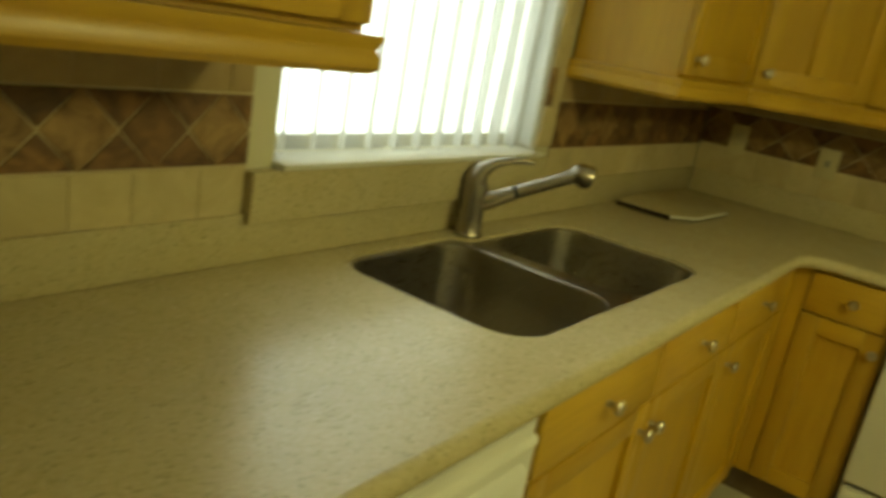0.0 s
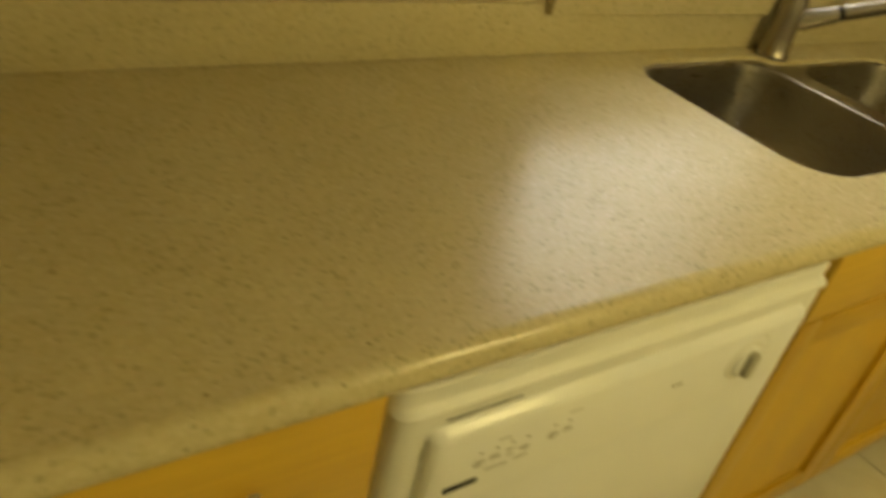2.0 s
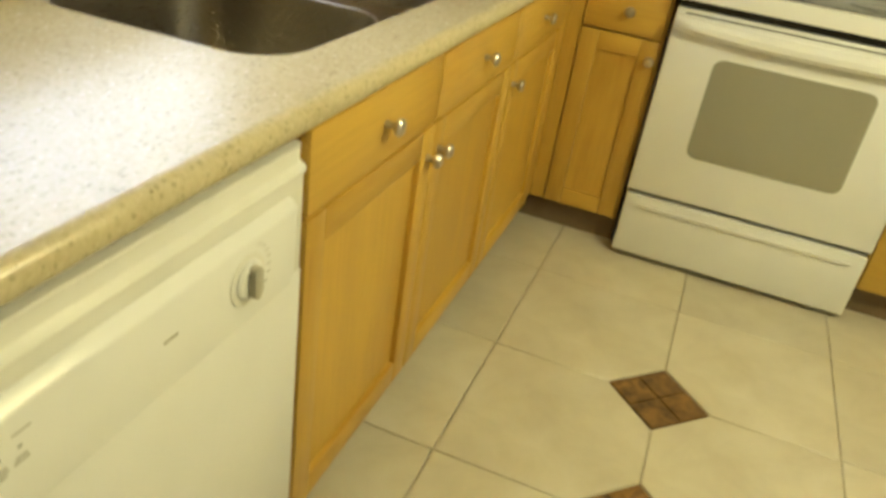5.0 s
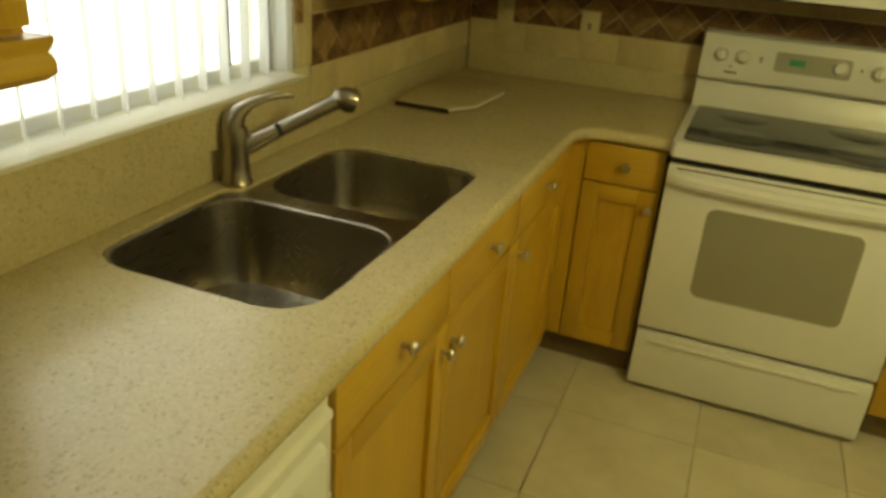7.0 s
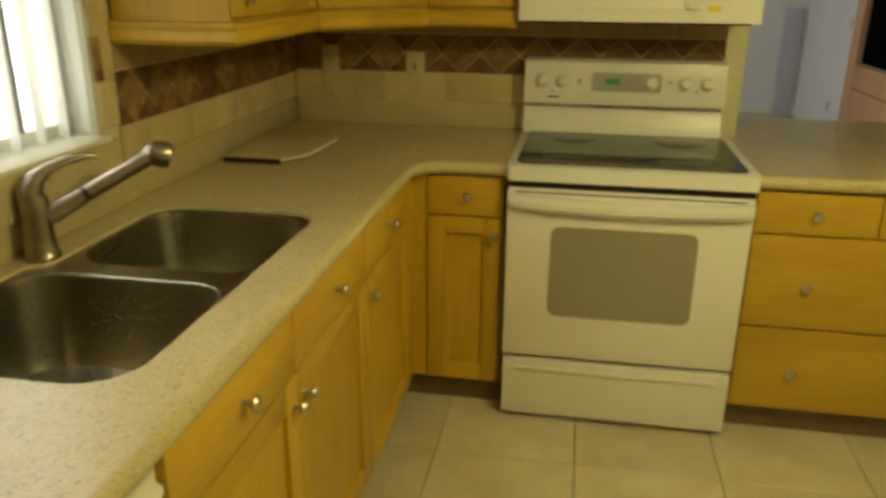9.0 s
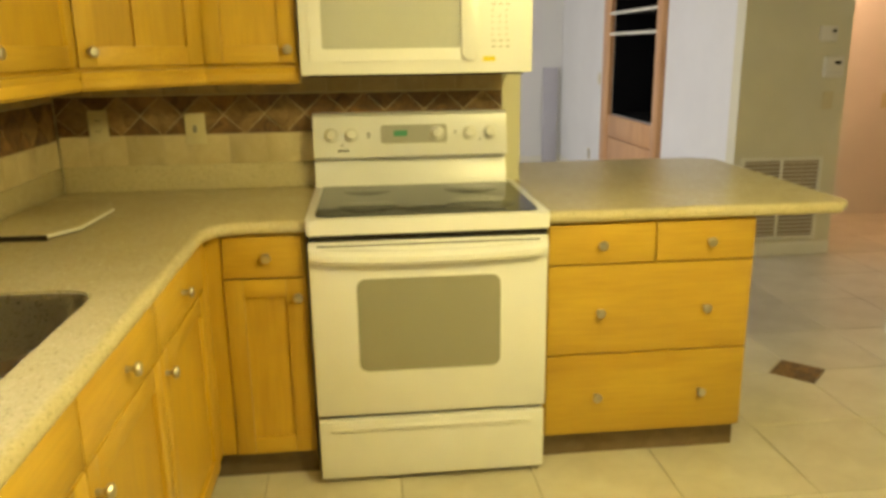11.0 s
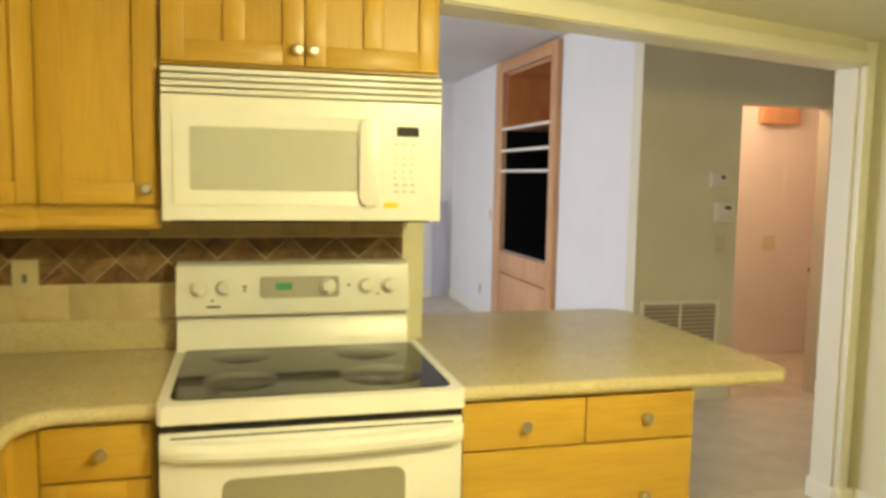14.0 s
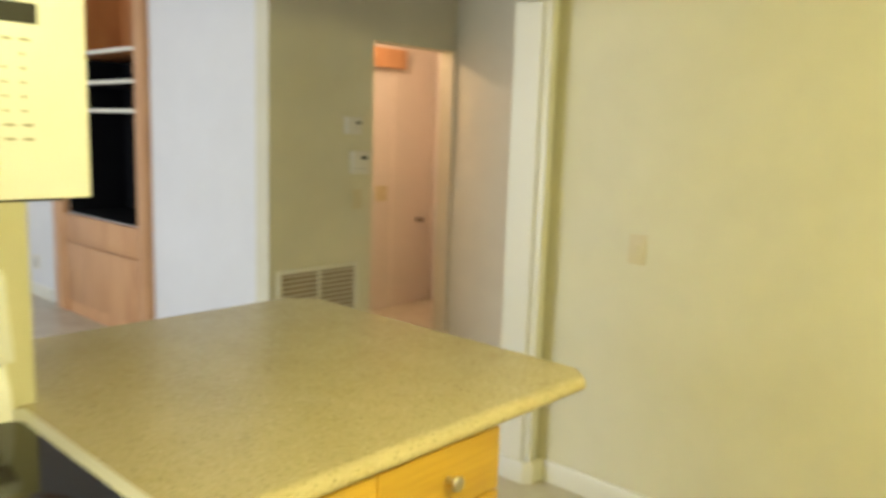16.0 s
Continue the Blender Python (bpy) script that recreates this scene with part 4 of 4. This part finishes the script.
part("name_bar", bx((-2.932, 0.667, 0.693), (-2.888, 0.6695, 0.701), WD), M_DARK_PLASTIC, raised, "dark maker's bar")
part("name_bar", bx((-2.578, 0.667, 0.7285), (-2.556, 0.6692, 0.7315), WD), M_GREY_PLASTIC, raised)
for i, u in enumerate((-2.892, -2.870, -2.848, -2.826, -2.784, -2.762)):
    part("button", bx((u - 0.002, 0.667, 0.7408), (u + 0.002, 0.6696, 0.7432), WD), M_GREY_PLASTIC, raised)
    for k, (w, z) in enumerate(((0.013, 0.729), (0.016, 0.7245), (0.011, 0.720))):
        if (i + k) % 4 != 3:
            part("caption", bx((u - w / 2, 0.667, z), (u + w / 2, 0.6692, z + 0.0022), WD), M_FAINT, raised)
for u0, u1, z in ((-2.872, -2.854, 0.7535), (-2.768, -2.748, 0.7560), (-2.880, -2.848, 0.7075), (-2.840, -2.818, 0.7085)):
    part("caption", bx((u0, 0.667, z), (u1, 0.6692, z + 0.0022), WD), M_FAINT, raised)

# ---- window over the sink ----
wi = thing("window_1", (0.0, -1.825, 1.125), "bright white-framed window over the sink", "window", kind="structure")
a, b, c0, d0 = WIN
bars = [((a + 0.002, c0 + 0.008), (a + 0.035, d0 - 0.002)), ((b - 0.035, c0 + 0.008), (b - 0.002, d0 - 0.002)),
        ((a + 0.036, c0 + 0.008), (b - 0.036, c0 + 0.040)), ((a + 0.036, d0 - 0.035), (b - 0.036, d0 - 0.002))]
for (y0, z0), (y1, z1) in bars:
    part("window_frame", bx((-0.105, y0, z0), (-0.070, y1, z1), bevel=0.002), M_ALU, wi)
part("mullion", bx((-0.102, -1.538, c0 + 0.041), (-0.073, -1.520, d0 - 0.036)), M_MULLION, wi, "dark sliding window stile")
for y0, y1 in ((a + 0.0355, -1.546), (-1.514, b - 0.0355)):
    pane = part("pane", bx((-0.089, y0, c0 + 0.0405), (-0.085, y1, d0 - 0.0355)), M_GLASS, wi)
    pane.visible_shadow = False
part("window_sill", bx((-0.069, a + 0.001, c0 - 0.006), (0.036, b - 0.001, c0 + 0.006), bevel=0.003), M_SILL, wi)
for y0, y1 in ((a + 0.0005, a + 0.004), (b - 0.004, b - 0.0005)):
    part("reveal_board", bx((-0.069, y0, c0 + 0.007), (-0.001, y1, d0 - 0.003)), M_SILL, wi)
bl = thing("vertical_blind", (-0.05, -1.825, 1.15), "white vertical vinyl blind with half-turned slats", "blind")
part("headrail", bx((-0.040, a + 0.004, d0 - 0.05), (0.010, b - 0.004, d0 - 0.004), bevel=0.003), M_ALU, bl)
for i in range(12):
    y = a + 0.034 + i * 0.0812
    m = Matrix.Translation((-0.014, y, 0)) @ Matrix.Rotation(radians(-38), 4, "Z")
    bm = B()
    arc = [(-0.040, -0.004), (-0.02, 0.0), (0.0, 0.0012), (0.02, 0.0), (0.040, -0.004)]
    lo = [[bm.verts.new(m @ Vector((u, v + t, z))) for u, v in arc] for t in (0, 0.0008) for z in (c0 + 0.018, d0 - 0.05)]
    for k in range(4):
        bm.faces.new((lo[0][k], lo[0][k + 1], lo[1][k + 1], lo[1][k]))
        bm.faces.new((lo[2][k], lo[2][k + 1], lo[3][k + 1], lo[3][k]))
    part("slat", bm, M_BLIND, bl)

# ---- trim of the wide opening, baseboards ----
solid("casing_1", bx((3.776, 0.231, 0.0), (3.822, 0.2695, 2.058), bevel=0.004), M_TRIM, "white painted door casing", "trim", "structure")
solid("casing_2", bx((0.0, -0.019, 1.988), (HL - 0.002, -0.0005, 2.046), HEAD, 0.004), M_TRIM, "white painted header casing", "trim", "structure")
solid("soffit_lining", bx((0.0, 0.0, 1.985), (HL - 0.002, 0.15, 1.9945), HEAD), M_TRIM, "white painted soffit board", "trim", "structure")
solid("jamb_lining", bx((3.765, 0.271, 0.0), (3.7745, 0.405, 1.984)), M_TRIM, "white painted jamb board", "trim", "structure")
BASE = [(0.0, 0.0), (0.014, 0.0), (0.014, 0.075), (0.008, 0.09), (0.0, 0.095)]


def skirting(name, path):
    solid(name, sweep(B(), path, BASE, 0.0), M_TRIM, "white painted baseboard", "baseboard", "structure")


skirting("baseboard_1", [(3.8595, -4.598), (3.8595, 0.229)][::-1])
skirting("baseboard_2", [(3.764, 0.41), (3.764, 0.256), (3.785, 0.230), (3.845, 0.230)][::1])
skirting("baseboard_3", [(DOORWAY[0], 1.8995), (3.6195, 1.8995), (3.6195, 3.36)][::-1])
skirting("baseboard_4", [(5.0795, 0.42), (5.0795, 1.8995), (DOORWAY[1], 1.8995)][::-1])
skirting("baseboard_5", [(3.6195, 4.90), (3.6195, 6.499), (-2.0, 6.499)][::-1])

# ---- kitchen right wall switch, outlets ----
def plate(name, m, u, z, w, h, label, category, slots, cover=M_PLATE, deep=0.006):
    """A wall plate on the plane d = 0 of m, with small raised or dark pieces."""
    ob = thing(name, m @ Vector((u, 0, z)), label, category)
    p = part("cover", bx((u - w / 2, 0.0005, z - h / 2), (u + w / 2, deep, z + h / 2), m, 0.0015 + deep * 0.1), cover, ob)
    for du, dz, sw, sh, out, mat, nm in slots:
        part(nm, bx((u + du - sw / 2, 0.004, z + dz - sh / 2), (u + du + sw / 2, out, z + dz + sh / 2), m), mat, p)
    return ob


ON_EAST = Matrix(((0, -1, 0, XR), (1, 0, 0, 0), (0, 0, 1, 0), (0, 0, 0, 1)))
ON_VENT = Matrix(((1, 0, 0, 0), (0, -1, 0, 1.90), (0, 0, 1, 0), (0, 0, 0, 1)))
ON_FAM = Matrix(((0, -1, 0, 3.62), (1, 0, 0, 0), (0, 0, 1, 0), (0, 0, 0, 1)))
plate("light_switch", ON_EAST, -0.155, 1.05, 0.072, 0.115, "ivory toggle light switch on the cream wall", "light switch", [(0, 0.005, 0.009, 0.022, 0.014, M_PLATE, "toggle")])
SOCK = [(0, 0.020, 0.030, 0.028, 0.008, M_PLATE, "socket"), (0, -0.020, 0.030, 0.028, 0.008, M_PLATE, "socket"), (-0.006, 0.021, 0.002, 0.009, 0.0088, M_DARK_PLASTIC, "slot"), (0.006, 0.021, 0.002, 0.009, 0.0088, M_DARK_PLASTIC, "slot"),
        (-0.006, -0.019, 0.002, 0.009, 0.0088, M_DARK_PLASTIC, "slot"), (0.006, -0.019, 0.002, 0.009, 0.0088, M_DARK_PLASTIC, "slot")]
plate("light_switch", Matrix.Translation((0, -0.011, 0)) @ S, 0.516, 1.148, 0.075, 0.115, "ivory toggle switch plate on the tiled splash", "light switch", [(0, 0.0, 0.012, 0.026, 0.014, M_MULLION, "toggle")])
plate("wall_outlet", Matrix.Translation((0, -0.011, 0)) @ S, 0.165, 1.165, 0.070, 0.115, "ivory outlet near the tiled corner", "outlet", SOCK)
plate("wall_outlet", ON_FAM, 5.25, 0.28, 0.075, 0.115, "grey outlet low on the white wall", "outlet", [(0, 0, 0.04, 0.08, 0.008, M_GREY_PLASTIC, "socket")])
plate("light_switch", ON_FAM, 4.95, 1.10, 0.072, 0.115, "white switch beside the built-in", "light switch", [(0, 0.005, 0.009, 0.022, 0.014, M_PLATE, "toggle")])
plate("thermostat", ON_VENT, 4.19, 1.487, 0.115, 0.10, "white thermostat with small dark display", "thermostat", [(0.03, 0.018, 0.028, 0.020, 0.031, M_DARK_PLASTIC, "display"), (0.030, -0.012, 0.014, 0.006, 0.031, M_GREY_PLASTIC, "button")], M_PLATE_WHITE, 0.030)
plate("alarm_keypad", ON_VENT, 4.248, 1.275, 0.135, 0.135, "white alarm keypad with dark display", "keypad", [(0.02, 0.028, 0.045, 0.022, 0.031, M_DARK_PLASTIC, "display"), (0.0, -0.035, 0.09, 0.004, 0.031, M_FAINT, "flap_edge")], M_PLATE_WHITE, 0.030)
plate("light_switch", ON_VENT, 4.238, 1.058, 0.072, 0.115, "ivory switch below the keypad", "light switch", [(0, 0.005, 0.009, 0.022, 0.014, M_PLATE, "toggle")])

# ---- return air grille ----
g = thing("return_air_grille", (3.95, 1.89, 0.13), "large cream louvred return air grille in two panels", "vent")
# plain brown sheet that shows between the slats
part("backing", bx((3.685, 0.0005, 0.125), (4.235, 0.002, 0.672), ON_VENT), M_GRILLE_BACK, g)
for u0, u1, z0, z1 in ((3.670, 3.695, 0.11, 0.685), (4.225, 4.250, 0.11, 0.685), (3.6955, 4.2245, 0.11, 0.135), (3.6955, 4.2245, 0.66, 0.685), (3.951, 3.969, 0.1355, 0.6595)):
    part("frame", bx((u0, 0.0025, z0), (u1, 0.014, z1), ON_VENT, 0.002), M_TRIM, g)
for i in range(19):
    z = 0.150 + i * 0.0275
    for u0, u1 in ((3.696, 3.9505), (3.9695, 4.224)):
        mm = ON_VENT @ Matrix.Translation((0, 0.0075, z)) @ Matrix.Rotation(radians(-20), 4, "X")
        part("slat", bx((u0, -0.001, -0.0068), (u1, 0.001, 0.0068), mm), M_GRILLE, g)

# ---- family room built-in ----
bi = thing("media_cabinet", (3.6, 4.05, 0), "tall built-in birch media cabinet with open bays coloured in deep shade", "cabinet")
Y0, Y1, FR = 3.19, 4.72, 0.05
F = ON_FAM
for u0, u1, z0, z1 in ((Y0, Y0 + 0.12, 0.0, 2.58), (Y1 - 0.20, Y1, 0.0, 2.58)):
    part("side_stile", bx((u0, 0.001, z0), (u1, FR, z1), F, 0.003), M_WOOD_PINK, bi)
part("top_rail", bx((Y0 + 0.1205, 0.001, 2.47), (Y1 - 0.2005, FR, 2.58), F, 0.003), M_WOOD_PINK, bi)
U0, U1, DEEP = Y0 + 0.124, Y1 - 0.204, -0.46
part("upper_back", bx((U0, DEEP, 1.95), (U1, DEEP + 0.012, 2.44), F), M_WOOD_LIT_BAY, bi, "wood back of the top bay, coloured as if lit orange")
part("upper_lining", bx((U0, DEEP, 2.441), (U1, 0.0, 2.462), F), M_WOOD_LIT_BAY, bi)
for u0, u1 in ((U0, U0 + 0.012), (U1 - 0.012, U1)):
    part("upper_side", bx((u0, DEEP + 0.0125, 1.95), (u1, 0.0, 2.4405), F), M_WOOD_LIT_BAY, bi)
    part("bay_side", bx((u0, DEEP + 0.0125, 0.775), (u1, 0.0, 1.934), F), M_BAY_SHADE, bi)
# bay back, floor and lower shelves are blackened to look unlit
part("bay_back", bx((U0, DEEP, 0.775), (U1, DEEP + 0.012, 1.934), F), M_BAY_SHADE, bi, "back of the open bays, blackened for their deep shade")
part("bay_floor", bx((U0 + 0.013, DEEP + 0.0125, 0.775), (U1 - 0.013, 0.0, 0.785), F), M_BAY_SHADE, bi)
for z in (1.935, 1.730, 1.540):
    part("shelf", bx((U0 + 0.013, DEEP + 0.013, z - 0.010), (U1 - 0.013, FR - 0.006, z + 0.010), F, 0.002), M_BAY_SHADE if z < 1.9 else M_WOOD_LIT_BAY, bi)
    part("shelf_edge", bx((Y0 + 0.121, FR - 0.0055, z - 0.014), (Y1 - 0.201, FR - 0.001, z + 0.011), F), M_TRIM, bi, "thin white shelf edge")
part("puck_light", lathe(B(), [(0.0, 2.440), (0.036, 2.440), (0.036, 2.424), (0.028, 2.418), (0.0, 2.418)], Matrix.Translation((3.78, 3.46, 0)), 20), M_DARK_PLASTIC, bi, "small dark puck light")
part("drawer_front", bx((Y0 + 0.123, 0.001, 0.56), (Y1 - 0.203, FR - 0.008, 0.768), F, 0.004), M_WOOD_PINK, bi)
part("drawer_front", bx((Y0 + 0.123, 0.001, 0.10), (Y1 - 0.203, FR - 0.008, 0.552), F, 0.004), M_WOOD_PINK, bi)
part("plinth", bx((Y0 + 0.1205, 0.001, 0.0), (Y1 - 0.2005, FR - 0.02, 0.098), F), M_WOOD_PINK, bi)
# half-height grey strip against the far wall, its nature unknown
pk = thing("corner_strip", (3.55, 6.46, 0), "upright grey strip in the far corner", "board")
part("sheet", bx((3.38, 6.455, 0.0), (3.56, 6.485, 1.18), bevel=0.003), M_BOARD, pk)

# ---- hall behind the doorway ----
hd = thing("door_1", (5.88, 3.03, 0), "white flush hall door, closed, warmly lit", "door", kind="structure")
part("leaf", bx((5.62, 3.044, 0.01), (6.09, 3.0495, 2.03)), M_HALL, hd)
part("door_knob", lathe(B(), [(0.025, 0.0), (0.025, 0.004), (0.010, 0.008), (0.010, 0.03), (0.026, 0.042), (0.026, 0.055), (0.0, 0.062)], Matrix.Translation((5.93, 3.04, 0.72)) @ Matrix.Rotation(radians(90), 4, "X"), 18), M_NICKEL, hd)
plate("light_switch", Matrix.Translation((0, 3.0495, 0)) @ S, 5.50, 0.96, 0.12, 0.125, "double ivory switch plate in the hall", "light switch", [(-0.025, 0.005, 0.009, 0.022, 0.014, M_PLATE, "toggle"), (0.025, 0.005, 0.009, 0.022, 0.014, M_PLATE, "toggle")])
ch = thing("door_chime", (5.5, 3.0, 1.96), "small wooden door chime box high on the wall", "door chime")
part("box", bx((5.33, 2.985, 1.96), (5.70, 3.0495, 2.11), bevel=0.004), M_WOOD_PINK, ch)

# ---- tiled splashes ----
def splash(name, m, u0, u1, label, b0, b1, z0=1.0122, z1=1.376):
    """Bed of grout with a square row, a border of diamonds and an upper row, all laid on d = 0 of m."""
    bed = solid(name, bx((u0, 0.0005, z0), (u1, 0.0078, z1), m), M_SPLASH_GROUT, label, "backsplash", "structure")
    g = 0.0018

    def piece(nm, pts, mat):
        bm = B()
        mm = m @ Matrix(((1, 0, 0, 0), (0, 0, 1, 0.0), (0, 1, 0, 0), (0, 0, 0, 1)))
        cx, cz = sum(p[0] for p in pts) / len(pts), sum(p[1] for p in pts) / len(pts)
        back = [bm.verts.new(mm @ Vector((x, z, 0.004))) for x, z in pts]
        fr = [bm.verts.new(mm @ Vector((x, z, 0.0095))) for x, z in pts]
        inn = [bm.verts.new(mm @ Vector((x + (cx - x) * 0.03, z + (cz - z) * 0.03, 0.0105))) for x, z in pts]
        k = len(pts)
        for p, q in ((back, fr), (fr, inn)):
            for i in range(k):
                bm.faces.new((p[i], p[(i + 1) % k], q[(i + 1) % k], q[i]))
        bm.faces.new(inn)
        part(nm, bm, mat, bed)

    rng = random.Random(name)
    # the upper row's colour carries the cabinets' shade
    for lo, hi, mat in ((z0 + 0.0004, b0 - g, M_TRAVERTINE), (b1 + g, z1 - 0.001, M_TRAVERTINE_SHADED)):
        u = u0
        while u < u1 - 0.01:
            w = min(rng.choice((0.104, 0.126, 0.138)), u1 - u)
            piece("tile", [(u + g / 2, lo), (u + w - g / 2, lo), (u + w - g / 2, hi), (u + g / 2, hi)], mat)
            u += w
    P, mid = b1 - b0 + 0.001, (b0 + b1) / 2
    n = round((u1 - u0) / P)
    P, off, g = (u1 - u0) / n, u0, 0.0026
    hh = (b1 - b0) / 2 - g * 0.4
    for i in range(n):
        c = off + P * (i + 0.5)
        w = P / 2 - g * 0.6
        piece("diamond_tile", [(c - w, mid), (c, mid - hh), (c + w, mid), (c, mid + hh)], rng.choice((M_MARBLE_TAN, M_MARBLE_TAN, M_MARBLE_BROWN)))
    for i in range(n + 1):
        c = off + P * i
        l, r = max(u0, c - P / 2 + g * 1.4), min(u1, c + P / 2 - g * 1.4)
        for sgn in (-1, 1):
            e = mid + sgn * (hh - 0.002)
            tip = mid + sgn * g * 1.6
            tri = [(l, e), (r, e), (min(max(c, l), r), tip)]
            piece("triangle_tile", tri, M_MARBLE_BROWN)
    return bed


splash("backsplash_1", W, -3.368, -2.374, "tumbled travertine splash with brown diamond border", 1.104, 1.234)
splash("backsplash_2", W, -1.272, -0.014, "tumbled travertine splash with brown diamond border", 1.112, 1.256)
splash("backsplash_3", S, 0.014, 1.690, "tumbled travertine splash with brown diamond border", 1.124, 1.274)
splash("backsplash_4", END, 0.014, 0.62, "tumbled travertine splash with brown diamond border", 1.106, 1.244)
bm = bx((-1.350, 0.0005, 1.120), (-1.276, 0.010, 2.04), W)
col = solid("window_side_tiles", bm, M_SPLASH_GROUT, "column of travertine tiles beside the window", "backsplash", "structure")
for i in range(8):
    z = 1.124 + i * 0.113
    part("tile", bx((-1.3515, 0.004, z), (-1.320, 0.0125, z + 0.108), W, 0.0015), M_MARBLE_TAN if i == 1 else M_TRAVERTINE, col)
    part("tile", bx((-1.317, 0.004, z), (-1.276, 0.0120, z + 0.108), W, 0.0015), M_TRAVERTINE, col)

# ---- floor tiles ----
TW, TP, TX, TY = 0.456, 0.466, 1.229, -1.385
HALF = 0.135
DIAMONDS = {(0, 0), (0, -1), (0, -2), (0, -3), (0, -4), (4, 3)}
floor_ob = bpy.data.objects["floor"]
tile_meshes = {}


def tile_mesh(cuts, mat, name):
    """A square floor tile with an eased edge; cuts: which of its corners a diamond takes."""
    key = (cuts, mat.name)
    if key in tile_meshes:
        return tile_meshes[key]
    g, w, h = 0.0017, TW, TP
    pts = []
    for (cx, cy), cut, (ax, ay), (bxx, by) in (((g, g), 0, (0, 1), (1, 0)), ((w - g, g), 1, (-1, 0), (0, 1)), ((w - g, h - g), 2, (0, -1), (-1, 0)), ((g, h - g), 3, (1, 0), (0, -1))):
        if cut in cuts:
            pts += [(cx + ax * HALF, cy + ay * HALF), (cx + bxx * HALF, cy + by * HALF)]
        else:
            pts.append((cx, cy))
    bm = B()
    c = Vector((w / 2, h / 2))
    rings = []
    for z, s in ((-0.0085, 1.0), (-0.002, 1.0), (0.0, 0.988)):
        rings.append([bm.verts.new((c.x + (x - c.x) * s, c.y + (y - c.y) * s, z)) for x, y in pts])
    k = len(pts)
    for p, q in zip(rings, rings[1:]):
        for i in range(k):
            bm.faces.new((p[i], p[(i + 1) % k], q[(i + 1) % k], q[i]))
    bm.faces.new(rings[-1])
    tile_meshes[key] = mesh_of(bm, name, mat)
    return tile_meshes[key]


far = B()
for i in range(-8, 11):
    for j in range(-8, 19):
        x, y = TX + i * TW, TY + j * TP
        cuts = tuple(q for q, (di, dj) in enumerate(((0, 0), (1, 0), (1, 1), (0, 1))) if (i + di, j + dj) in DIAMONDS)
        if x > 5.9 or y > 6.4 or (x > 3.85 and y < 0.2) or (x > 5.1 and y < 1.7):
            continue
        if 0.2 < x < 5.2 and -4.75 < y < 2.0:
            t = new("tile", tile_mesh(cuts, M_TILE, "tile"))
            t.parent = floor_ob
            t.location = (x, y, 0)
        elif not (x < -0.2 and y < 0.2):
            g = 0.0025
            box(far, (x + g, y + g, -0.0085), (x + TW - g, y + TP - g, 0.0))
rest = part("far_floor_tiles", far, M_TILE, floor_ob)
tagged(rest, "cream floor tiles of the further rooms", kind="stuff")
for i, j in sorted(DIAMONDS):
    d = thing("inlay_diamond", (TX + i * TW, TY + j * TP, 0), "brown slate diamond inlay of four pieces in the floor", "floor inlay", "floor inlays", "structure")
    R = Matrix.Translation((TX + i * TW, TY + j * TP, 0)) @ Matrix.Rotation(radians(45), 4, "Z")
    for sx in (-1, 1):
        for sy in (-1, 1):
            part("slate_piece", bx((sx * 0.001, sy * 0.001, -0.0084), (sx * 0.0915, sy * 0.0915, 0.0003), R, 0.0012, 1), M_SLATE, d)
